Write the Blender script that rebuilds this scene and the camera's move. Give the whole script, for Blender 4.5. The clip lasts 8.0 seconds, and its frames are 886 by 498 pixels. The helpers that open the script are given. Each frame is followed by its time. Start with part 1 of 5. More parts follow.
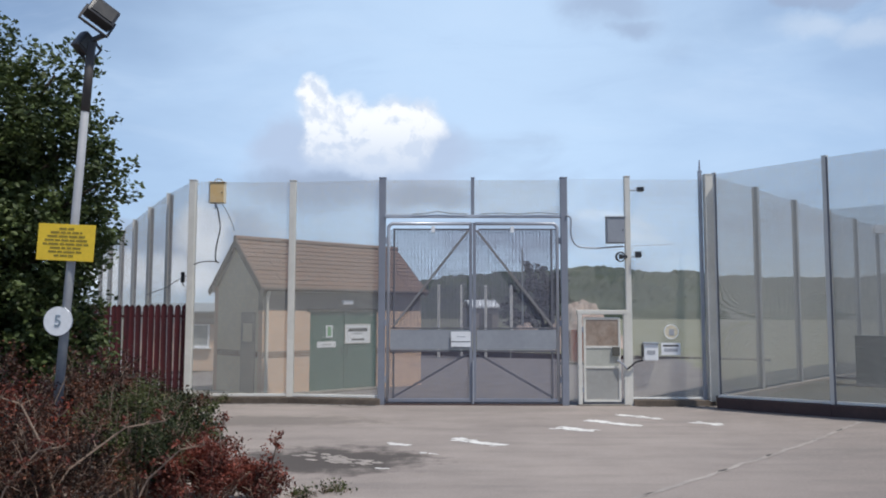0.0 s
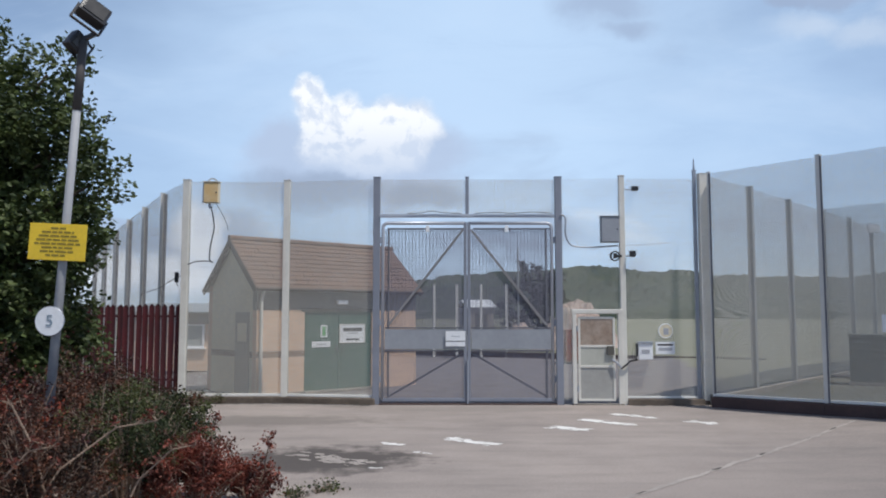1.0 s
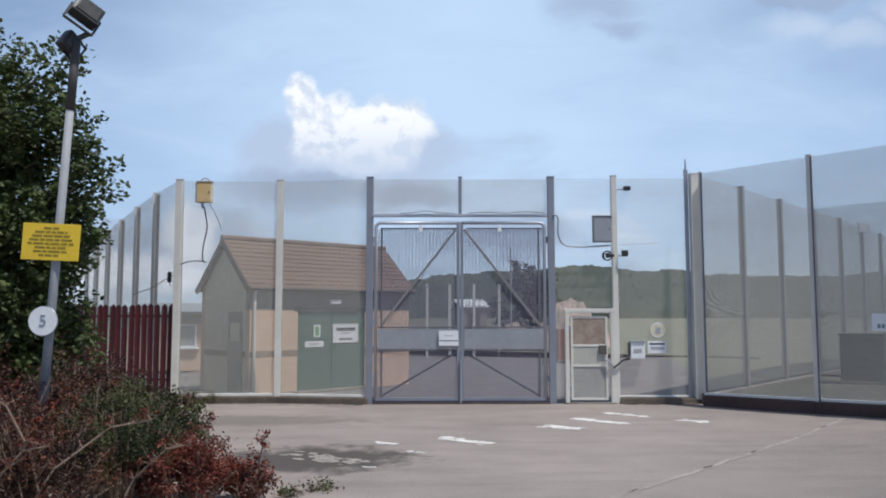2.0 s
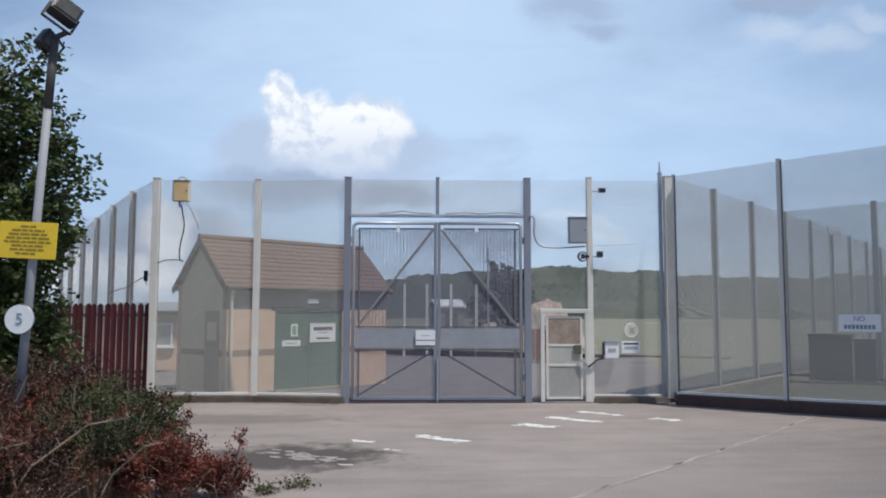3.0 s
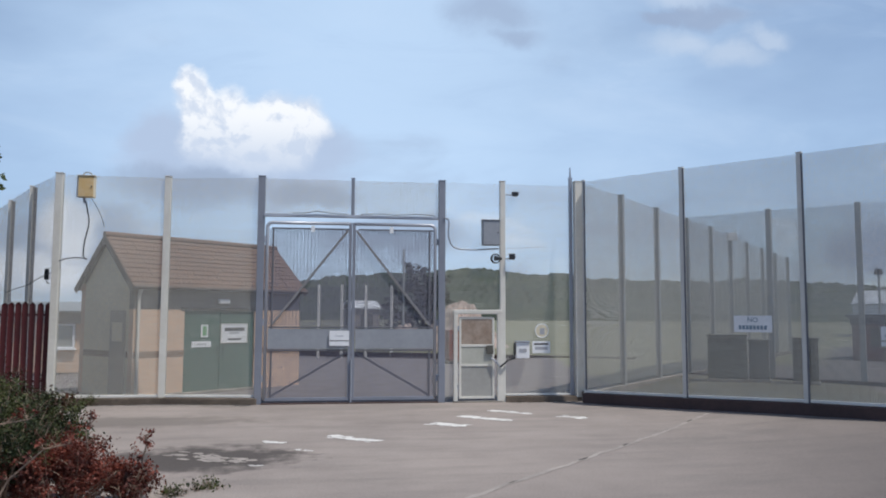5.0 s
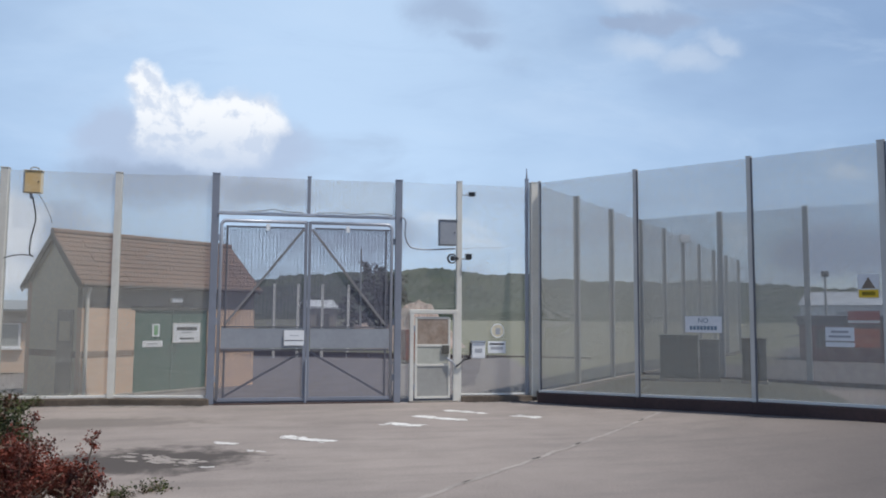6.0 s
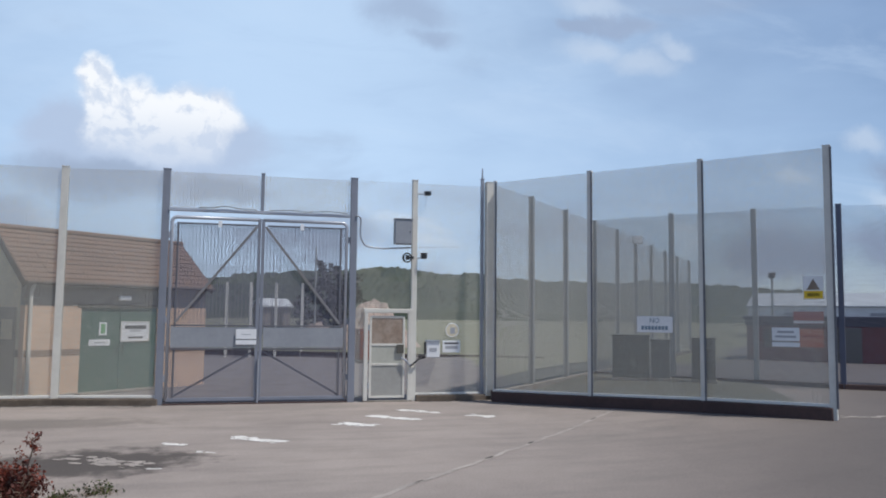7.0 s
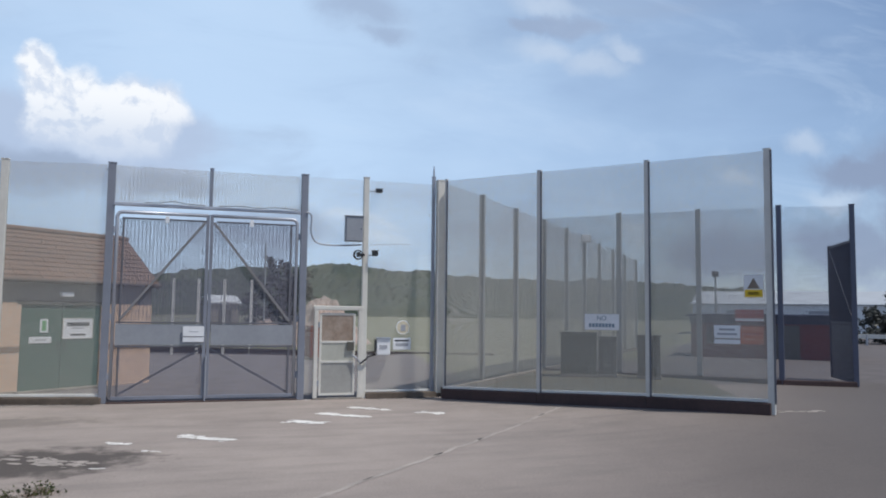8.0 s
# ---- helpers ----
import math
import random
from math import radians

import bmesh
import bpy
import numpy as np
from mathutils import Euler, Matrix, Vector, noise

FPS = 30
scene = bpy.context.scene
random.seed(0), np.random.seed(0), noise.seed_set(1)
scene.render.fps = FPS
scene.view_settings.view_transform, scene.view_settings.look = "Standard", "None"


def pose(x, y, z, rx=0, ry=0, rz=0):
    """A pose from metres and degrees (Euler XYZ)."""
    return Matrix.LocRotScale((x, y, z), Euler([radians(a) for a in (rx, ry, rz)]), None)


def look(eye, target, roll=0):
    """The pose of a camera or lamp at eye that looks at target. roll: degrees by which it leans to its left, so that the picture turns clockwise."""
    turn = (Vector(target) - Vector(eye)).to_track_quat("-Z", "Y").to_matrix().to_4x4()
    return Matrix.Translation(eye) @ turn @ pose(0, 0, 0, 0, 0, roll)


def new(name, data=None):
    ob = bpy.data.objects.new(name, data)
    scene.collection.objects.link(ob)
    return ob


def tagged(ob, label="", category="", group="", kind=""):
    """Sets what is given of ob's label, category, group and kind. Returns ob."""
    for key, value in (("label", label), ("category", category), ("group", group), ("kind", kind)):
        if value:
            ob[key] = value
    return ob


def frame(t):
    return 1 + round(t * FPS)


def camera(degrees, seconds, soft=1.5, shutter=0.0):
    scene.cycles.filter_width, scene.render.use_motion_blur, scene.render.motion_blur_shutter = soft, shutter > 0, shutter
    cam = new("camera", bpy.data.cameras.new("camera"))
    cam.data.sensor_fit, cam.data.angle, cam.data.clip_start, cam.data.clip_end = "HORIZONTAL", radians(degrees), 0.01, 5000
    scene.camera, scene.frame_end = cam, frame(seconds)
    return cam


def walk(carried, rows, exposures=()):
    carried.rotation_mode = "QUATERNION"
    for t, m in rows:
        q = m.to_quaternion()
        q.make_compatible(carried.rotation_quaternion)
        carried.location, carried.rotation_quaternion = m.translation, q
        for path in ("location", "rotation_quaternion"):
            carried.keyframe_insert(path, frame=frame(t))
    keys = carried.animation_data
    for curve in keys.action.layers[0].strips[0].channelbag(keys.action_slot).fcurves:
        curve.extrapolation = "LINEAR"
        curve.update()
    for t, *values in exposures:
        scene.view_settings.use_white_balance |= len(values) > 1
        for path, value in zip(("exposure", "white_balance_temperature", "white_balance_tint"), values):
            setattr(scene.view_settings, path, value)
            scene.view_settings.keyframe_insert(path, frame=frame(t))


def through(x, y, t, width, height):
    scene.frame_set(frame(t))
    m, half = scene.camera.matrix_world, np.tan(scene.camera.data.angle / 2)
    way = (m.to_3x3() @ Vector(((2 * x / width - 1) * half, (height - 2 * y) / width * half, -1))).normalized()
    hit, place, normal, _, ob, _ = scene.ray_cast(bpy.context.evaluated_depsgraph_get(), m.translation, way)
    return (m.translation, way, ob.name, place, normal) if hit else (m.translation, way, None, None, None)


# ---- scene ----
cam = camera(58.8, 8.0, soft=1.9)
PATH = [
    (0, (0.384, -1.377, 1.977), (0.371, 0.616, 2.142), 0.1),
    (0.5, (0.405, -1.373, 1.973), (0.397, 0.621, 2.139), 0.1),
    (1, (0.419, -1.362, 1.967), (0.416, 0.631, 2.132), 0.0),
    (2.5, (0.407, -1.459, 1.964), (0.444, 0.534, 2.128), 0.0),
    (3, (0.42, -1.538, 1.959), (0.492, 0.454, 2.123), 0.1),
    (3.5, (0.433, -1.599, 1.949), (0.555, 0.391, 2.114), 0.1),
    (4, (0.434, -1.624, 1.95), (0.609, 0.362, 2.117), 0.2),
    (4.5, (0.432, -1.66, 1.939), (0.662, 0.32, 2.107), 0.2),
    (6, (0.479, -1.656, 1.937), (0.867, 0.298, 2.106), 0.4),
    (6.5, (0.486, -1.633, 1.938), (0.928, 0.31, 2.106), 0.5),
    (7, (0.505, -1.618, 1.938), (1.002, 0.312, 2.106), 0.6),
    (7.5, (0.5, -1.633, 1.942), (1.057, 0.28, 2.107), 0.6),
    (8, (0.496, -1.671, 1.945), (1.112, 0.225, 2.107), 0.7),
]
walk(cam, [(t, look(eye, target, roll)) for t, eye, target, roll in PATH],
     exposures=[(0.0, -0.02, 6250, 10), (3.0, -0.06, 6250, 10), (8.0, -0.10, 6250, 10)])


# ---- light ----
SUN_TO = Vector((0.57, -0.47, 1.64)).normalized()
sun = new("sun", bpy.data.lights.new("sun", "SUN"))
sun.data.energy, sun.data.angle, sun.data.color = 4.0, radians(2.0), (1.0, 0.94, 0.85)
sun.matrix_world = look(SUN_TO * 60, (0, 0, 0))

world = bpy.data.worlds.new("sky")
scene.world = world
world.use_nodes = True


class Nodes:
    """Small builder for node trees."""

    def __init__(self, tree):
        self.tree = tree
        tree.nodes.clear()

    def add(self, kind, inputs=None, **props):
        n = self.tree.nodes.new(kind)
        if "operation" in props:
            n.operation = props["operation"]
        if "use_clamp" in props:
            n.use_clamp = props["use_clamp"]
        if "data_type" in props:
            n.data_type = props["data_type"]
        if "blend_type" in props:
            n.blend_type = props["blend_type"]
        if "interpolation_type" in props:
            n.interpolation_type = props["interpolation_type"]
        if "sky_type" in props:
            n.sky_type = props["sky_type"]
        if "sun_disc" in props:
            n.sun_disc = props["sun_disc"]
        for k, v in (inputs or {}).items():
            self.feed(n.inputs[k], v)
        return n

    def feed(self, socket, v):
        if isinstance(v, bpy.types.NodeSocket):
            self.tree.links.new(v, socket)
        else:
            socket.default_value = v

    def math(self, op, a, b=0.0, c=0.0, clamp=False):
        n = self.add("ShaderNodeMath", operation=op, use_clamp=clamp)
        for k, v in enumerate((a, b, c)):
            self.feed(n.inputs[k], v)
        return n.outputs[0]

    def noise(self, vec, scale, detail=4.0, rough=0.55, distort=0.0):
        n = self.add("ShaderNodeTexNoise", {"Vector": vec, "Scale": scale, "Detail": detail, "Roughness": rough, "Distortion": distort})
        return n.outputs[0]

    def band(self, v, lo, hi, to_lo=0.0, to_hi=1.0):
        n = self.add("ShaderNodeMapRange", {"Value": v, "From Min": lo, "From Max": hi, "To Min": to_lo, "To Max": to_hi}, interpolation_type="SMOOTHSTEP")
        return n.outputs[0]

    def mix(self, f, a, b, blend="MIX"):
        n = self.add("ShaderNodeMix", data_type="RGBA", blend_type=blend)
        self.feed(n.inputs[0], f)
        for k, v in ((6, a), (7, b)):
            self.feed(n.inputs[k], v if isinstance(v, bpy.types.NodeSocket) else (*v, 1.0)[:4])
        return n.outputs[2]


def build_sky():
    nt = Nodes(world.node_tree)
    sky = nt.add("ShaderNodeTexSky", sky_type="NISHITA", sun_disc=False)
    sky.sun_elevation = math.asin(SUN_TO.z)
    sky.sun_rotation = math.atan2(SUN_TO.x, SUN_TO.y)
    sky.air_density, sky.dust_density, sky.ozone_density = 1.0, 0.6, 1.5
    way = nt.add("ShaderNodeTexCoord").outputs["Generated"]
    sep = nt.add("ShaderNodeSeparateXYZ", {"Vector": way})
    dx, dy, dz = sep.outputs
    # directions flattened on a distant cloud sheet ahead of the fence
    ahead = nt.math("MAXIMUM", dy, 0.05)
    u, v = nt.math("DIVIDE", dx, ahead), nt.math("DIVIDE", dz, ahead)
    flat = nt.add("ShaderNodeCombineXYZ", {"X": u, "Y": v, "Z": 0.0}).outputs[0]
    front = nt.band(dy, 0.1, 0.4)
    blue = nt.mix(1.0, sky.outputs[0], (0.100, 0.100, 0.104), "MULTIPLY")
    # thin high haze, thicker in the distance and in wide soft streaks
    high = nt.add("ShaderNodeVectorMath", {0: way, 1: (1.0, 1.0, 2.6)}, operation="MULTIPLY").outputs[0]
    veil = nt.band(nt.noise(high, 1.7, 5.0, 0.52, 0.3), 0.36, 0.72)
    low = nt.band(dz, 0.55, 0.02)
    amount = nt.math("ADD", nt.math("MULTIPLY", veil, 0.34), nt.math("MULTIPLY", low, 0.34), clamp=True)
    colour = nt.mix(amount, blue, (0.48, 0.66, 0.93))
    # a broad bright sheet of thin cloud ahead, blue and grey gaps to both sides
    d = nt.add("ShaderNodeVectorMath", {0: way, 1: (0.04, 0.95, 0.30)}, operation="SUBTRACT").outputs[0]
    d = nt.add("ShaderNodeVectorMath", {0: d}, operation="LENGTH").outputs["Value"]
    d = nt.math("ADD", d, nt.math("MULTIPLY", nt.math("SUBTRACT", nt.noise(high, 2.4, 5.0, 0.55), 0.5), 0.45))
    colour = nt.mix(nt.math("MULTIPLY", nt.band(d, 0.66, 0.08), 0.85), colour, (0.62, 0.80, 1.02))
    # grey undersides of scattered cloud
    grey = nt.math("MULTIPLY", nt.band(nt.noise(high, 2.9, 6.0, 0.55, 0.4), 0.55, 0.74), 0.55)
    colour = nt.mix(grey, colour, (0.38, 0.47, 0.63))
    # fine drawn-out streaks in the thin cloud
    drawn = nt.add("ShaderNodeVectorMath", {0: flat, 1: (1.6, 5.2, 1.0)}, operation="MULTIPLY").outputs[0]
    fibre = nt.noise(drawn, 2.2, 7.0, 0.6, 0.8)
    colour = nt.mix(nt.math("MULTIPLY", nt.band(fibre, 0.48, 0.72), nt.math("MULTIPLY", front, 0.24)), colour, (0.66, 0.80, 0.98))
    colour = nt.mix(nt.math("MULTIPLY", nt.band(fibre, 0.50, 0.28), nt.math("MULTIPLY", front, 0.20)), colour, (0.34, 0.47, 0.70))
    # cumulus: rounded puffs, broken up by billows and lit from above
    wob = nt.add("ShaderNodeTexNoise", {"Vector": flat, "Scale": 9.0, "Detail": 6.0, "Roughness": 0.6})
    shift = nt.add("ShaderNodeVectorMath", {0: wob.outputs["Color"], 1: (0.5, 0.5, 0.5)}, operation="SUBTRACT").outputs[0]
    shift = nt.add("ShaderNodeVectorMath", {0: shift, "Scale": 0.07}, operation="SCALE").outputs[0]
    bent = nt.add("ShaderNodeVectorMath", {0: flat, 1: shift}, operation="ADD").outputs[0]
    billow = nt.noise(bent, 17.0, 6.0, 0.55)
    above = nt.add("ShaderNodeVectorMath", {0: bent, 1: (0.006, 0.013, 0.0)}, operation="ADD").outputs[0]
    billow_above = nt.noise(above, 17.0, 6.0, 0.55)
    relief = nt.band(nt.math("SUBTRACT", billow, billow_above), -0.10, 0.12)

    def heap(puffs, lo, hi, rough=0.55):
        total = None
        for x, y, r, squash in puffs:
            d = nt.add("ShaderNodeVectorMath", {0: bent, 1: (x, y, 0.0)}, operation="SUBTRACT").outputs[0]
            d = nt.add("ShaderNodeVectorMath", {0: d, 1: (1.0 / r, 1.0 / (r * squash), 0.0)}, operation="MULTIPLY").outputs[0]
            d = nt.add("ShaderNodeVectorMath", {0: d}, operation="LENGTH").outputs["Value"]
            one = nt.math("SUBTRACT", 1.0, d)
            total = one if total is None else nt.math("MAXIMUM", total, one)
        total = nt.math("ADD", total, nt.math("MULTIPLY", nt.math("SUBTRACT", billow, 0.5), rough))
        return nt.math("MULTIPLY", nt.band(total, lo, hi), front)

    def lay(colour, amount, share, tone):
        return nt.mix(nt.math("MULTIPLY", amount, share), colour, tone)

    # broken low cloud towards the horizon
    low_flat = nt.add("ShaderNodeVectorMath", {0: flat, 1: (3.2, 9.0, 1.0)}, operation="MULTIPLY").outputs[0]
    broken = nt.noise(low_flat, 1.5, 6.0, 0.55, 0.5)
    belt = nt.math("MULTIPLY", front, nt.math("MULTIPLY", nt.band(v, 0.0, 0.05), nt.band(v, 0.19, 0.12)))
    colour = lay(colour, nt.math("MULTIPLY", belt, nt.band(broken, 0.46, 0.62)), 0.62, (0.40, 0.48, 0.63))
    colour = lay(colour, nt.math("MULTIPLY", belt, nt.band(broken, 0.44, 0.28)), 0.60, (0.82, 0.88, 0.96))
    # grey base and the white heap over it
    base = heap([(-0.170, 0.185, 0.085, 0.6), (-0.100, 0.188, 0.10, 0.5), (-0.025, 0.208, 0.070, 0.6), (-0.210, 0.220, 0.045, 0.9), (-0.06, 0.17, 0.10, 0.35)], -0.15, 0.55)
    colour = lay(colour, base, 0.8, (0.50, 0.59, 0.76))
    under = heap([(-0.17, 0.155, 0.12, 0.28), (-0.02, 0.150, 0.08, 0.30), (0.10, 0.10, 0.11, 0.3), (-0.30, 0.10, 0.12, 0.3)], -0.05, 0.6)
    colour = lay(colour, under, 0.75, (0.36, 0.44, 0.58))
    white = heap([(-0.173, 0.284, 0.030, 1.15), (-0.162, 0.258, 0.044, 1.0), (-0.123, 0.246, 0.052, 0.95), (-0.078, 0.240, 0.058, 0.85), (-0.042, 0.240, 0.044, 0.8), (-0.104, 0.218, 0.072, 0.75), (-0.152, 0.222, 0.050, 0.9), (-0.065, 0.215, 0.055, 0.8), (-0.125, 0.20, 0.05, 0.6)], -0.03, 0.48)
    lit = nt.math("MULTIPLY", nt.band(relief, -0.35, 0.75), nt.band(v, 0.165, 0.262))
    colour = nt.mix(white, colour, nt.mix(lit, (0.62, 0.71, 0.86), (1.02, 1.03, 1.04)))
    side_white = heap([(-0.318, 0.105, 0.04, 1.3), (-0.335, 0.06, 0.06, 0.6), (-0.42, 0.05, 0.07, 0.5)], 0.0, 0.6)
    colour = lay(colour, side_white, 0.8, (0.88, 0.92, 0.98))
    # scattered wisps higher up and a dark bank further round
    wisps = heap([(0.205, 0.408, 0.085, 0.55), (0.235, 0.375, 0.05, 0.5)], 0.0, 0.85, 0.7)
    colour = lay(colour, wisps, 0.62, (0.36, 0.44, 0.60))
    pale = heap([(0.483, 0.375, 0.065, 0.42), (0.475, 0.44, 0.07, 0.35), (0.60, 0.385, 0.045, 0.5), (0.55, 0.362, 0.07, 0.35), (0.93, 0.28, 0.06, 0.45), (0.99, 0.190, 0.075, 0.32), (0.80, 0.21, 0.05, 0.3)], -0.05, 0.8)
    colour = lay(colour, pale, 0.48, (0.70, 0.78, 0.89))
    grey_band = heap([(0.505, 0.413, 0.075, 0.28), (0.45, 0.408, 0.04, 0.35)], -0.05, 0.6)
    colour = lay(colour, grey_band, 0.6, (0.36, 0.43, 0.58))
    bank = heap([(1.04, 0.232, 0.11, 0.36), (1.16, 0.25, 0.16, 0.5), (1.02, 0.11, 0.16, 0.38), (1.25, 0.12, 0.25, 0.5), (0.78, 0.10, 0.14, 0.35)], -0.1, 0.55)
    colour = lay(colour, bank, 0.8, (0.29, 0.35, 0.49))
    back = nt.add("ShaderNodeBackground", {"Color": colour, "Strength": 1.0})
    out = nt.add("ShaderNodeOutputWorld", {"Surface": back.outputs[0]})


build_sky()


# ---- materials ----
def material(name, base, other=None, rough=0.7, metal=0.0, large=0.6, fine=14.0, relief=0.15, stains=0.5, pieces=0.0, tint=None, spec=0.5, local=False, grain=None):
    """A surface with stains of about 1/large metres, grain of about 1/fine metres and fine relief."""
    m = bpy.data.materials.new(name)
    m.use_nodes = True
    nt = Nodes(m.node_tree)
    if local:
        where = nt.add("ShaderNodeTexCoord").outputs["Object"]
    else:
        where = nt.add("ShaderNodeNewGeometry").outputs["Position"]
    other = other or tuple(c * 0.72 for c in base)
    big = nt.band(nt.noise(where, large, 5.0, 0.6), 0.35, 0.68)
    small = nt.noise(where, fine, 6.0, 0.7)
    colour = nt.mix(nt.math("MULTIPLY", big, stains), base, other)
    if tint:
        isle = nt.add("ShaderNodeNewGeometry").outputs["Random Per Island"]
        colour = nt.mix(nt.math("MULTIPLY", isle, pieces), colour, tint)
    elif pieces:
        obr = nt.add("ShaderNodeObjectInfo").outputs["Random"]
        colour = nt.mix(nt.math("MULTIPLY", obr, pieces), colour, other)
    grain = grain if grain is not None else (0.06 if relief <= 0.1 else 0.19)
    val = nt.band(small, 0.25, 0.75, 1.0 - grain, 1.0 + grain * 0.85)
    colour = nt.mix(1.0, colour, nt.add("ShaderNodeCombineXYZ", {"X": val, "Y": val, "Z": val}).outputs[0], "MULTIPLY")
    bs = nt.add("ShaderNodeBsdfPrincipled", {"Base Color": colour, "Metallic": metal, "Specular IOR Level": spec})
    nt.feed(bs.inputs["Roughness"], nt.band(small, 0.2, 0.8, max(0.02, rough - 0.1), min(1.0, rough + 0.12)))
    if relief:
        nt.feed(bs.inputs["Normal"], nt.add("ShaderNodeBump", {"Strength": relief, "Distance": 0.02, "Height": small}).outputs[0])
    nt.add("ShaderNodeOutputMaterial", {"Surface": bs.outputs[0]})
    return m


def brick_material(name, base, other, mortar, angle):
    m = bpy.data.materials.new(name)
    m.use_nodes = True
    nt = Nodes(m.node_tree)
    where = nt.add("ShaderNodeTexCoord").outputs["Object"]
    sep = nt.add("ShaderNodeSeparateXYZ", {"Vector": where})
    along = nt.math("ADD", sep.outputs[0], sep.outputs[1])
    flat = nt.add("ShaderNodeCombineXYZ", {"X": along, "Y": sep.outputs[2], "Z": 0.0}).outputs[0]
    br = nt.add("ShaderNodeTexBrick", {"Vector": flat, "Color1": (*base, 1), "Color2": (*other, 1), "Mortar": (*mortar, 1), "Scale": 1.0, "Mortar Size": 0.005, "Bias": -0.2, "Brick Width": 0.225, "Row Height": 0.075})
    grime = nt.band(nt.noise(where, 0.9, 5.0), 0.4, 0.75)
    colour = nt.mix(nt.math("MULTIPLY", grime, 0.3), br.outputs["Color"], tuple(c * 0.6 for c in base))
    bs = nt.add("ShaderNodeBsdfPrincipled", {"Base Color": colour, "Roughness": 0.88})
    nt.feed(bs.inputs["Normal"], nt.add("ShaderNodeBump", {"Strength": 0.35, "Distance": 0.006, "Height": nt.math("SUBTRACT", 1.0, br.outputs["Fac"])}).outputs[0])
    nt.add("ShaderNodeOutputMaterial", {"Surface": bs.outputs[0]})
    return m


def leaf_material(name, base, other, rough=0.55, through=0.25, sparse=1.0):
    m = bpy.data.materials.new(name)
    m.use_nodes = True
    nt = Nodes(m.node_tree)
    geo = nt.add("ShaderNodeNewGeometry")
    clump = nt.band(nt.noise(geo.outputs["Position"], 2.6, 3.0), 0.38, 0.62)
    f = nt.math("ADD", nt.math("MULTIPLY", geo.outputs["Random Per Island"], 0.5), nt.math("MULTIPLY", clump, 0.5))
    colour = nt.mix(nt.math("POWER", f, sparse), base, other)
    bs = nt.add("ShaderNodeBsdfPrincipled", {"Base Color": colour, "Roughness": rough, "Specular IOR Level": 0.35})
    tr = nt.add("ShaderNodeBsdfTranslucent", {"Color": colour})
    sh = nt.add("ShaderNodeMixShader", {0: through, 1: bs.outputs[0], 2: tr.outputs[0]})
    nt.add("ShaderNodeOutputMaterial", {"Surface": sh.outputs[0]})
    return m


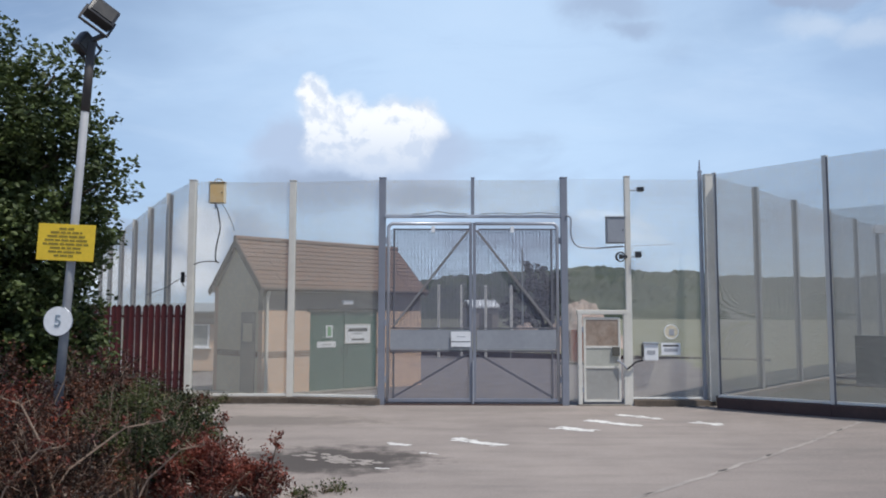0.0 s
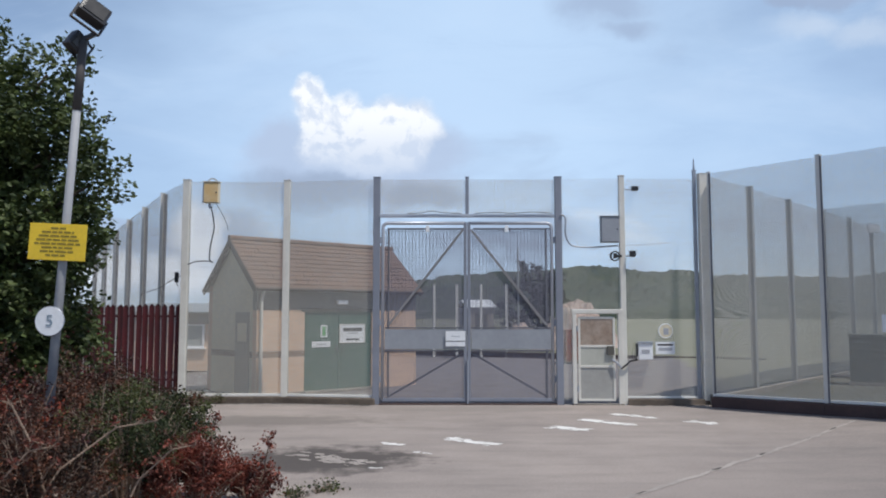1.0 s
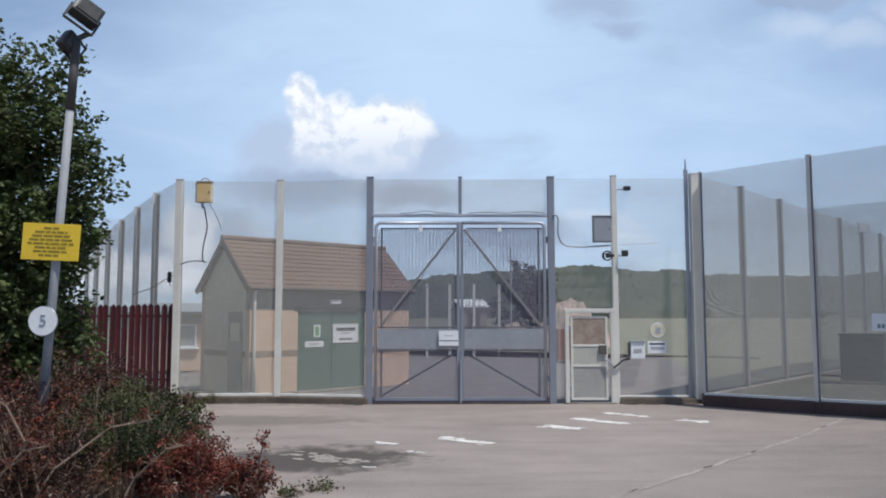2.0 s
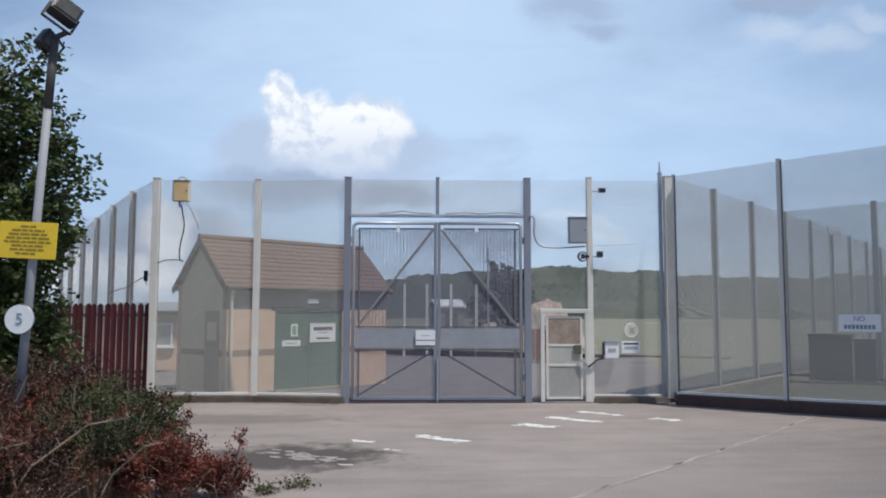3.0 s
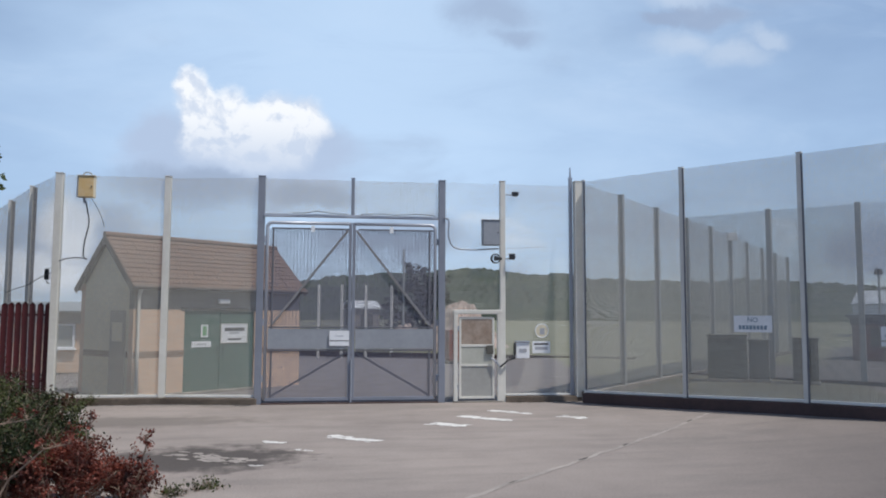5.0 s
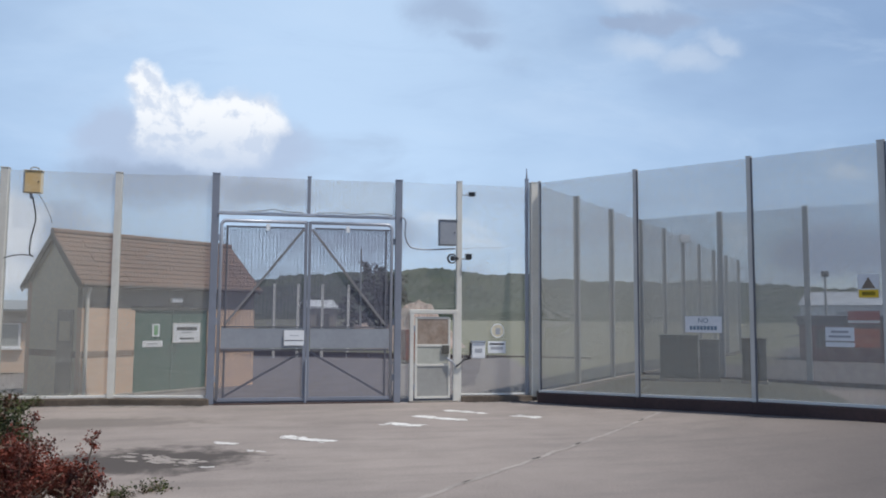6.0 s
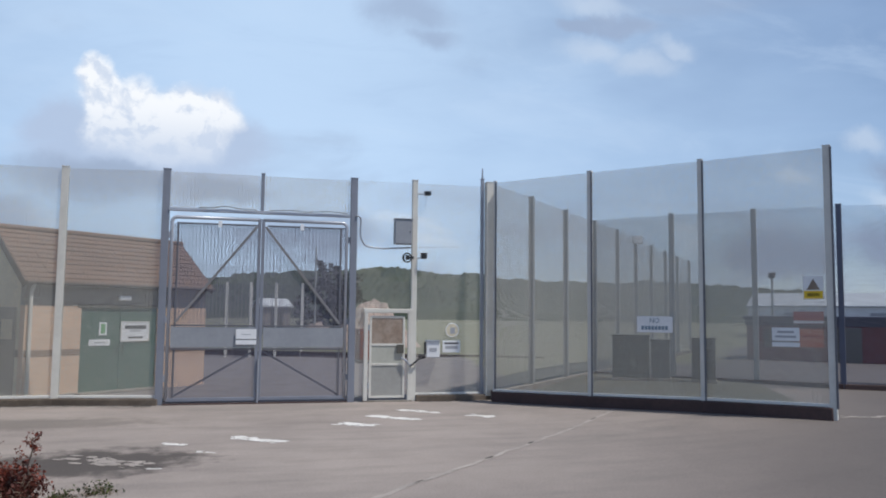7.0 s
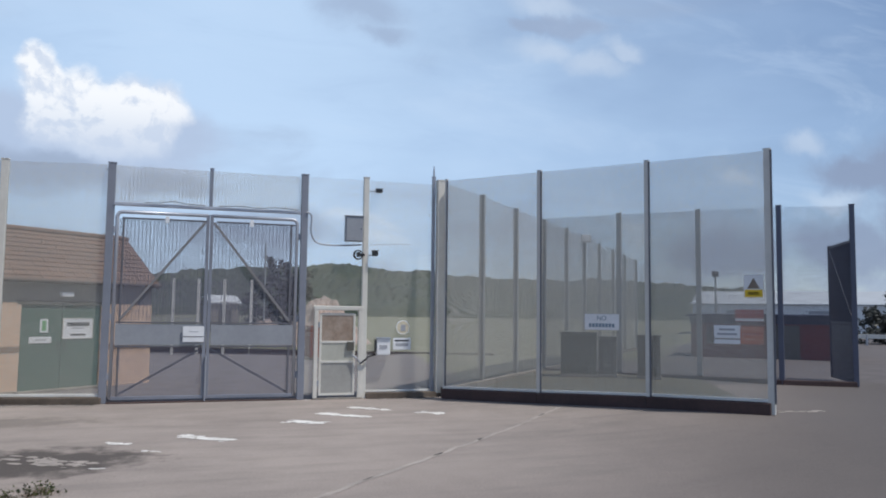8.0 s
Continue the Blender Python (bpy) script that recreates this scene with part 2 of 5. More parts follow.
def ground_material():
    """Old pale concrete and tarmac of the forecourt and yard, rough grass further off."""
    m = bpy.data.materials.new("yard_surface")
    m.use_nodes = True
    nt = Nodes(m.node_tree)
    where = nt.add("ShaderNodeNewGeometry").outputs["Position"]
    sep = nt.add("ShaderNodeSeparateXYZ", {"Vector": where})
    x, y = sep.outputs[0], sep.outputs[1]
    big = nt.band(nt.noise(where, 0.22, 6.0, 0.6), 0.35, 0.68)
    mid = nt.band(nt.noise(where, 1.3, 6.0, 0.62), 0.3, 0.7)
    grain = nt.noise(where, 38.0, 5.0, 0.75)
    stretched = nt.add("ShaderNodeVectorMath", {0: where, 1: (0.5, 2.2, 1.0)}, operation="MULTIPLY").outputs[0]
    streak = nt.band(nt.noise(stretched, 0.9, 5.0, 0.6), 0.42, 0.75)
    col = nt.mix(big, (0.296, 0.256, 0.230), (0.228, 0.198, 0.180))
    col = nt.mix(nt.math("MULTIPLY", mid, 0.35), col, (0.345, 0.300, 0.270))
    col = nt.mix(nt.math("MULTIPLY", streak, 0.5), col, (0.168, 0.151, 0.140))

    def spot(cx, cy, rx, ry, depth, tone, col):
        d = nt.add("ShaderNodeVectorMath", {0: where, 1: (cx, cy, 0.0)}, operation="SUBTRACT").outputs[0]
        d = nt.add("ShaderNodeVectorMath", {0: d, 1: (1 / rx, 1 / ry, 0.0)}, operation="MULTIPLY").outputs[0]
        d = nt.add("ShaderNodeVectorMath", {0: d}, operation="LENGTH").outputs["Value"]
        d = nt.math("ADD", d, nt.math("MULTIPLY", nt.math("SUBTRACT", nt.noise(where, 2.4, 5.0, 0.65), 0.5), 1.7))
        return nt.mix(nt.math("MULTIPLY", nt.band(d, 1.15, 0.55), depth), col, tone)

    col = spot(-1.25, 9.5, 1.5, 1.1, 0.9, (0.062, 0.054, 0.050), col)
    col = spot(-3.0, 13.4, 2.4, 0.8, 0.55, (0.13, 0.115, 0.10), col)
    col = spot(1.2, 15.2, 2.6, 0.5, 0.3, (0.15, 0.14, 0.13), col)
    slab = nt.math("SUBTRACT", nt.math("MULTIPLY", x, 0.7235), nt.math("MULTIPLY", y, 0.6907))
    slab = nt.math("ADD", slab, nt.math("MULTIPLY", nt.math("SUBTRACT", nt.noise(where, 0.5, 5.0, 0.6), 0.5), 1.6))
    col = nt.mix(nt.math("MULTIPLY", nt.band(slab, -4.6, 1.6), 0.85), col, (0.108, 0.094, 0.088))
    col = nt.mix(nt.math("MULTIPLY", nt.band(slab, -0.5, 3.5), 0.7), col, (0.070, 0.064, 0.063))
    # tarmac of the yard behind the fence
    yard = nt.band(y, 15.9, 16.3)
    wander = nt.math("MULTIPLY", nt.math("SUBTRACT", nt.noise(where, 0.4, 4.0), 0.5), 3.0)
    tar = nt.mix(mid, (0.185, 0.166, 0.160), (0.135, 0.120, 0.117))
    tar = nt.mix(nt.band(nt.math("ADD", x, wander), 10.5, 12.5), tar, nt.mix(mid, (0.118, 0.106, 0.104), (0.088, 0.079, 0.078)))
    col = nt.mix(yard, col, tar)
    # grass: beyond the yard's far edge, and between the yard and the inner fence
    e1 = nt.math("ADD", nt.math("MULTIPLY", x, 0.52), y)
    wob = nt.math("MULTIPLY", nt.math("SUBTRACT", nt.noise(where, 0.7, 3.0), 0.5), 1.2)
    g1 = nt.band(nt.math("ADD", e1, wob), 36.5, 36.9)
    g1 = nt.math("MULTIPLY", g1, nt.band(nt.math("SUBTRACT", nt.math("MULTIPLY", y, 0.72), x), -1.0, 1.0))
    g2 = nt.math("MULTIPLY", nt.band(nt.math("SUBTRACT", nt.math("ADD", x, wob), nt.math("MULTIPLY", y, 0.15)), 5.0, 5.3), nt.band(nt.math("SUBTRACT", y, nt.math("MULTIPLY", x, 1.073)), 9.1, 9.3))
    grass = nt.math("MAXIMUM", g1, g2)
    gcol = nt.mix(nt.band(nt.noise(where, 0.12, 6.0, 0.6), 0.35, 0.65), (0.150, 0.150, 0.096), (0.205, 0.198, 0.142))
    gcol = nt.mix(nt.math("MULTIPLY", mid, 0.4), gcol, (0.12, 0.125, 0.065))
    col = nt.mix(grass, col, gcol)
    # darker olive surface inside the enclosure
    past_side = nt.math("ADD", nt.math("MULTIPLY", nt.math("SUBTRACT", x, 6.235), 0.77), nt.math("MULTIPLY", nt.math("SUBTRACT", y, 15.5), 0.63))
    before_inner = nt.math("SUBTRACT", nt.math("MULTIPLY", x, 1.073), nt.math("SUBTRACT", y, 9.1))
    before_far = nt.math("ADD", nt.math("MULTIPLY", nt.math("SUBTRACT", 11.45, x), 0.694), nt.math("MULTIPLY", nt.math("SUBTRACT", 21.45, y), 0.72))
    behind_end = nt.math("SUBTRACT", nt.math("MULTIPLY", nt.math("SUBTRACT", y, 10.1), 0.469), nt.math("MULTIPLY", nt.math("SUBTRACT", x, 10.58), 0.883))
    past_side = nt.math("MINIMUM", past_side, behind_end)
    inside = nt.math("MULTIPLY", nt.band(past_side, -0.05, 0.05), nt.math("MULTIPLY", nt.band(before_inner, -0.1, 0.1), nt.band(before_far, -0.1, 0.1)))
    olive_floor = nt.mix(mid, (0.092, 0.088, 0.066), (0.060, 0.060, 0.046))
    col = nt.mix(inside, col, nt.mix(nt.math("MULTIPLY", big, 0.4), olive_floor, (0.13, 0.12, 0.10)))
    val = nt.band(grain, 0.25, 0.75, 0.80, 1.18)
    col = nt.mix(1.0, col, nt.add("ShaderNodeCombineXYZ", {"X": val, "Y": val, "Z": val}).outputs[0], "MULTIPLY")
    bs = nt.add("ShaderNodeBsdfPrincipled", {"Base Color": col, "Roughness": 0.9, "Specular IOR Level": 0.3})
    nt.feed(bs.inputs["Normal"], nt.add("ShaderNodeBump", {"Strength": 0.35, "Distance": 0.012, "Height": grain}).outputs[0])
    nt.add("ShaderNodeOutputMaterial", {"Surface": bs.outputs[0]})
    return m


GROUND = ground_material()
CREAM = material("cream_painted_steel", (0.70, 0.68, 0.62), (0.54, 0.51, 0.45), rough=0.5, large=1.2, fine=20, relief=0.05, local=True)
GALV = material("galvanised_steel", (0.36, 0.38, 0.43), (0.26, 0.28, 0.32), rough=0.42, metal=0.35, large=2.0, fine=30, relief=0.05, local=True)
BLUEGREY = material("blue_grey_paint", (0.235, 0.25, 0.295), (0.165, 0.18, 0.215), rough=0.45, large=1.5, fine=25, relief=0.05, local=True)
DARKPOST = material("weathered_post", (0.38, 0.385, 0.37), (0.26, 0.265, 0.26), rough=0.5, metal=0.3, large=1.3, fine=25, relief=0.05, local=True)
GREYPOST = material("pale_grey_post", (0.66, 0.65, 0.61), (0.52, 0.51, 0.475), rough=0.5, large=1.3, fine=25, relief=0.05, local=True)
WIRE = material("fence_wire", (0.56, 0.55, 0.50), (0.46, 0.45, 0.405), rough=0.6, metal=0.0, large=0.5, fine=8, relief=0.0)
SIDEWIRE = material("weathered_fence_wire", (0.68, 0.63, 0.54), (0.56, 0.52, 0.44), rough=0.65, metal=0.0, large=0.5, fine=8, relief=0.0)
INNERWIRE = material("inner_fence_wire", (0.44, 0.435, 0.40), (0.34, 0.335, 0.31), rough=0.65, metal=0.0, large=0.5, fine=8, relief=0.0)
DARKBLUE = material("dark_blue_post_paint", (0.11, 0.12, 0.17), (0.08, 0.085, 0.12), rough=0.5, large=1.3, fine=25, relief=0.05, local=True)
GATEBAR = material("gate_upright_wire", (0.19, 0.20, 0.235), (0.14, 0.15, 0.175), rough=0.5, large=0.5, fine=8, relief=0.0)
GATEWIRE = material("blue_grey_wire", (0.215, 0.215, 0.26), (0.16, 0.16, 0.195), rough=0.6, large=0.5, fine=8, relief=0.0)
DARKWIRE = material("dark_wire", (0.055, 0.055, 0.075), (0.04, 0.04, 0.055), rough=0.6, large=0.5, fine=8, relief=0.0)
# lintel and leaf tubes: their bright highlight is put in as paler steel
GATEPALE = material("highlight_pale_gate_tube", (0.50, 0.52, 0.57), (0.40, 0.42, 0.47), rough=0.38, metal=0.3, large=2.0, fine=30, relief=0.05, local=True)
GATEDARK = material("dark_gate_steel", (0.14, 0.142, 0.165), (0.10, 0.10, 0.118), rough=0.5, large=2.0, fine=30, relief=0.05, local=True)
BRACE = material("weathered_brace_steel", (0.235, 0.23, 0.24), (0.17, 0.16, 0.16), rough=0.6, large=2.0, fine=30, relief=0.05, local=True)
EAVES = material("dark_brown_eaves_board", (0.115, 0.085, 0.068), (0.08, 0.06, 0.05), rough=0.7, large=1.2, fine=15, relief=0.1)
PANEL = material("grey_sheet_steel", (0.33, 0.345, 0.37), (0.25, 0.26, 0.285), rough=0.5, metal=0.2, large=1.6, fine=12, relief=0.08)
DIRTYKERB = material("dirty_fence_kerb", (0.17, 0.135, 0.105), (0.085, 0.066, 0.052), rough=0.92, large=1.4, fine=16, relief=0.5, stains=0.9)
KERB = material("weathered_concrete", (0.27, 0.24, 0.205), (0.12, 0.105, 0.09), rough=0.92, large=1.4, fine=16, relief=0.5, stains=0.9)
DARKKERB = material("dark_brown_kerb", (0.088, 0.056, 0.052), (0.052, 0.036, 0.035), rough=0.9, large=1.2, fine=14, relief=0.5)
RAIL = material("pale_bottom_rail", (0.80, 0.79, 0.75), (0.64, 0.62, 0.58), rough=0.5, large=1.2, fine=20, relief=0.05)
WHITE = material("white_sign_face", (0.80, 0.81, 0.82), (0.70, 0.71, 0.72), rough=0.4, large=3, fine=20, relief=0.0, stains=0.4)
YELLOW = material("yellow_sign_face", (0.80, 0.55, 0.03), (0.70, 0.46, 0.03), rough=0.45, large=3, fine=20, relief=0.0, stains=0.4)
YCASE = material("faded_cream_plastic", (0.70, 0.62, 0.46), (0.58, 0.50, 0.36), rough=0.55, large=4, fine=20, relief=0.03)
YBOX = material("faded_yellow_plastic", (0.64, 0.44, 0.20), (0.66, 0.56, 0.38), rough=0.55, large=4, fine=20, relief=0.03)
INK = material("dark_print", (0.05, 0.05, 0.055), (0.08, 0.08, 0.08), rough=0.6, large=5, fine=40, relief=0.0)
GREYINK = material("faded_print", (0.36, 0.37, 0.40), (0.45, 0.46, 0.48), rough=0.6, large=5, fine=40, relief=0.0)
BLUEINK = material("blue_grey_print", (0.20, 0.27, 0.33), (0.25, 0.31, 0.37), rough=0.6, large=5, fine=40, relief=0.0)
OLIVE = material("olive_print", (0.24, 0.18, 0.02), (0.32, 0.23, 0.03), rough=0.6, large=5, fine=40, relief=0.0)
GREENINK = material("green_print", (0.12, 0.36, 0.13), (0.2, 0.42, 0.2), rough=0.6, large=5, fine=40, relief=0.0)
BLACK = material("black_plastic", (0.025, 0.025, 0.028), (0.04, 0.04, 0.042), rough=0.45, large=4, fine=30, relief=0.05)
SOFFITDARK = material("dark_column_sleeve", (0.075, 0.068, 0.065), (0.05, 0.046, 0.044), rough=0.7, large=2, fine=20, relief=0.04)
POLE = material("dull_grey_column", (0.34, 0.35, 0.365), (0.26, 0.268, 0.28), rough=0.65, large=1.6, fine=20, relief=0.04, local=True)
GLASS = material("dusty_lamp_glass", (0.05, 0.047, 0.043), (0.025, 0.024, 0.022), rough=0.35, large=5, fine=20, relief=0.0)
TANBRICK = brick_material("tan_brick", (0.68, 0.48, 0.34), (0.62, 0.43, 0.30), (0.60, 0.50, 0.42), 0)
BROWNBRICK = brick_material("brown_brick", (0.27, 0.185, 0.135), (0.23, 0.155, 0.115), (0.28, 0.24, 0.2), 0)
REDBRICK = brick_material("red_brick", (0.18, 0.042, 0.042), (0.14, 0.036, 0.036), (0.15, 0.08, 0.072), 0)
RENDER = material("grey_green_render", (0.68, 0.615, 0.46), (0.58, 0.525, 0.395), rough=0.9, large=0.8, fine=18, relief=0.2)
BROWNGREY = material("brown_grey_board_and_eave_shade", (0.33, 0.29, 0.25), (0.26, 0.23, 0.20), rough=0.8, large=1.0, fine=15, relief=0.15)
TILE = material("brown_roof_tile", (0.185, 0.120, 0.088), (0.13, 0.086, 0.066), rough=0.85, large=0.9, fine=9, relief=0.4, pieces=0.35)
GREENDOOR = material("green_door_paint", (0.075, 0.135, 0.105), (0.06, 0.11, 0.088), rough=0.45, large=1.0, fine=12, relief=0.05)
DARKDOOR = material("dark_door_paint", (0.10, 0.095, 0.08), (0.08, 0.075, 0.065), rough=0.6, large=1.0, fine=12, relief=0.05)
REDPALE = material("red_palisade_paint", (0.092, 0.010, 0.013), (0.04, 0.009, 0.011), rough=0.55, large=2.0, fine=16, relief=0.05, pieces=0.5)
RUST = material("rusty_sheet", (0.36, 0.29, 0.235), (0.25, 0.18, 0.135), rough=0.8, large=3.0, fine=14, relief=0.2, stains=0.9)
ROOFGREY = material("pale_grey_sheet_roof", (0.36, 0.385, 0.41), (0.28, 0.30, 0.32), rough=0.5, large=0.4, fine=6, relief=0.1)
WHITESHED = material("white_cladding", (0.72, 0.74, 0.76), (0.6, 0.62, 0.64), rough=0.5, large=0.2, fine=4, relief=0.1)
NAVY = material("navy_fascia", (0.03, 0.03, 0.055), (0.045, 0.045, 0.07), rough=0.5, large=0.5, fine=8, relief=0.05)
RUBBLE = material("pale_rubble", (0.36, 0.285, 0.245), (0.24, 0.19, 0.16), rough=0.95, large=1.2, fine=3, relief=0.6, stains=0.9)
ORANGE = material("faded_orange_red", (0.55, 0.13, 0.06), (0.45, 0.10, 0.06), rough=0.5, large=2, fine=10, relief=0.0)
REDSIGN = material("red_sign_face", (0.35, 0.03, 0.05), (0.3, 0.03, 0.05), rough=0.5, large=2, fine=10, relief=0.0)
CABINET = material("green_cabinet_paint", (0.075, 0.085, 0.070), (0.055, 0.064, 0.054), rough=0.5, large=1.5, fine=14, relief=0.05)
CABINETGREY = material("dull_grey_cabinet_paint", (0.11, 0.115, 0.105), (0.08, 0.085, 0.08), rough=0.6, large=1.5, fine=14, relief=0.05)
BARK = material("bark", (0.10, 0.075, 0.055), (0.06, 0.045, 0.035), rough=0.95, large=3, fine=22, relief=0.8)
TWIG = material("dry_twig", (0.27, 0.20, 0.15), (0.17, 0.11, 0.08), rough=0.9, large=3, fine=30, relief=0.3)
PAINT = material("worn_road_paint", (0.72, 0.71, 0.68), (0.5, 0.48, 0.45), rough=0.8, large=3, fine=18, relief=0.2, stains=0.8)
CRACKFILL = material("pale_joint_filler", (0.34, 0.305, 0.275), (0.235, 0.21, 0.19), rough=0.9, large=2.5, fine=20, relief=0.4, stains=0.9)
CRACK = material("dark_open_joint", (0.06, 0.055, 0.05), (0.10, 0.09, 0.08), rough=0.95, large=3, fine=20, relief=0.5)
LEAF = leaf_material("tree_leaf", (0.016, 0.030, 0.009), (0.095, 0.125, 0.036), through=0.15)
GREENBUSH = leaf_material("bush_leaf", (0.012, 0.022, 0.007), (0.105, 0.115, 0.034), through=0.12, sparse=1.8)
# the same rust leaf twice: brighter as lit, then darkened for the left bushes' shade
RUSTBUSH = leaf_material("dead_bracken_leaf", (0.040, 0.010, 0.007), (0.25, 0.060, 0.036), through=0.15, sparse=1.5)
SHADERUST = leaf_material("shaded_dead_bracken_leaf", (0.012, 0.005, 0.004), (0.25, 0.046, 0.018), through=0.1, sparse=2.4)
BROWNBUSH = leaf_material("dry_brown_leaf", (0.012, 0.008, 0.005), (0.17, 0.060, 0.030), through=0.12, sparse=2.2)
# far leaves lifted towards grey, so the haze sits in their colour
FARDARK = leaf_material("hazed_dark_tree_leaf", (0.042, 0.046, 0.042), (0.085, 0.088, 0.076), through=0.1)


# ---- building blocks ----
def link(name, bm, mat, parent=None, label="", smooth=False):
    me = bpy.data.meshes.new(name)
    bm.to_mesh(me)
    bm.free()
    me.materials.append(mat)
    if smooth:
        for p in me.polygons:
            p.use_smooth = True
    ob = new(name, me)
    if parent is not None:
        ob.parent = parent
    if label:
        ob["label"] = label
    return ob


def part(name, bm, mat, parent, label="", smooth=False):
    return link(name, bm, mat, parent, label, smooth)


def thing(name, at, label, category, group="", turn=0.0, kind=""):
    ob = new(name)
    ob.empty_display_size = 0.2
    ob.matrix_world = pose(*at, 0, 0, turn)
    return tagged(ob, label, category, group, kind)


def add_box(bm, lo, hi, bevel=0.0, m=None):
    made = bmesh.ops.create_cube(bm, size=1.0)["verts"]
    size = [b - a for a, b in zip(lo, hi)]
    mid = [(a + b) / 2 for a, b in zip(lo, hi)]
    for v in made:
        v.co = Vector([c * s + o for c, s, o in zip(v.co, size, mid)])
    if bevel:
        edges = list({e for v in made for e in v.link_edges})
        made = [v for f in bmesh.ops.bevel(bm, geom=edges, offset=bevel, segments=2, affect="EDGES", profile=0.7)["faces"] for v in f.verts] + [v for v in made if v.is_valid]
        made = list({v for v in made if v.is_valid})
    if m is not None:
        whole = set(made)
        stack = list(made)
        while stack:
            v = stack.pop()
            for e in v.link_edges:
                w = e.other_vert(v)
                if w not in whole:
                    whole.add(w)
                    stack.append(w)
        for v in whole:
            v.co = m @ v.co
    return bm


def box(lo, hi, bevel=0.0, m=None):
    return add_box(bmesh.new(), lo, hi, bevel, m)


def add_tube(bm, points, radius, sides=8, caps=True):
    """A tube along points; radius is a number or one per point."""
    pts = [Vector(p) for p in points]
    radii = list(radius) if hasattr(radius, "__len__") else [radius] * len(pts)
    rings = []
    side = None
    for k, p in enumerate(pts):
        d = (pts[min(k + 1, len(pts) - 1)] - pts[max(k - 1, 0)]).normalized()
        if side is None:
            side = d.orthogonal().normalized()
        side = (side - d * side.dot(d)).normalized()
        up = d.cross(side)
        rings.append([bm.verts.new(p + (side * math.cos(a) + up * math.sin(a)) * radii[k]) for a in [2 * math.pi * s / sides for s in range(sides)]])
    for a, b in zip(rings, rings[1:]):
        for s in range(sides):
            bm.faces.new((a[s], a[(s + 1) % sides], b[(s + 1) % sides], b[s]))
    if caps and sides > 2:
        bm.faces.new(rings[0][::-1])
        bm.faces.new(rings[-1])
    return bm


def tube(points, radius, sides=8):
    return add_tube(bmesh.new(), points, radius, sides)


def disc(radius, thick, sides=40):
    bm = bmesh.new()
    bmesh.ops.create_cone(bm, cap_ends=True, segments=sides, radius1=radius, radius2=radius, depth=thick)
    bmesh.ops.rotate(bm, verts=bm.verts, cent=(0, 0, 0), matrix=Matrix.Rotation(radians(90), 3, "X"))
    return bm


def lettering(text, size, thick=0.004):
    curve = bpy.data.curves.new("lettering", "FONT")
    curve.body, curve.size, curve.align_x, curve.align_y, curve.extrude = text, size, "CENTER", "CENTER", thick / 2
    ob = bpy.data.objects.new("lettering", curve)
    scene.collection.objects.link(ob)
    me = bpy.data.meshes.new_from_object(ob.evaluated_get(bpy.context.evaluated_depsgraph_get()))
    bpy.data.objects.remove(ob)
    bm = bmesh.new()
    bm.from_mesh(me)
    bpy.data.meshes.remove(me)
    bmesh.ops.rotate(bm, verts=bm.verts, cent=(0, 0, 0), matrix=Matrix.Rotation(radians(90), 3, "X"))
    return bm


def shifted(bm, x=0.0, y=0.0, z=0.0):
    bmesh.ops.translate(bm, verts=bm.verts, vec=(x, y, z))
    return bm


def ground_z(x, y):
    """The yard rises a little towards the side fence and falls away to the left behind the main fence."""
    def step(v, a, b):
        s = min(1.0, max(0.0, (v - a) / (b - a)))
        return s * s * (3 - 2 * s)
    up = 0.19 * step(x, 5.2, 10.8) - 0.11 * step(x, 11.5, 17.0)
    up *= 1.0 - step(y, 30.0, 60.0)
    down = -0.34 * step(-x, 5.5, 12.5) * step(y, 14.0, 26.0)
    return up + down


# ---- ground ----
def build_ground():
    def spread(lo, hi, near, reach):
        inner = np.arange(lo, hi + 0.01, near)
        out = np.geomspace(1.0, reach, 26)
        return np.concatenate([(lo - out)[::-1], inner, hi + out])
    xs, ys = spread(-16, 22, 0.5, 2600.0), spread(-6, 44, 0.5, 2600.0)
    verts = [(x, y, ground_z(x, y)) for y in ys for x in xs]
    n = len(xs)
    faces = [(r * n + c, r * n + c + 1, (r + 1) * n + c + 1, (r + 1) * n + c) for r in range(len(ys) - 1) for c in range(n - 1)]
    me = bpy.data.meshes.new("ground")
    me.from_pydata(verts, [], faces)
    me.materials.append(GROUND)
    for p in me.polygons:
        p.use_smooth = True
    return tagged(new("ground", me), "worn grey concrete forecourt with tarmac yard and rough grass beyond", "ground", kind="structure")


ground = build_ground()


# ---- security fences ----
WIRE_GAP, WIRE_R = 0.0085, 0.00182


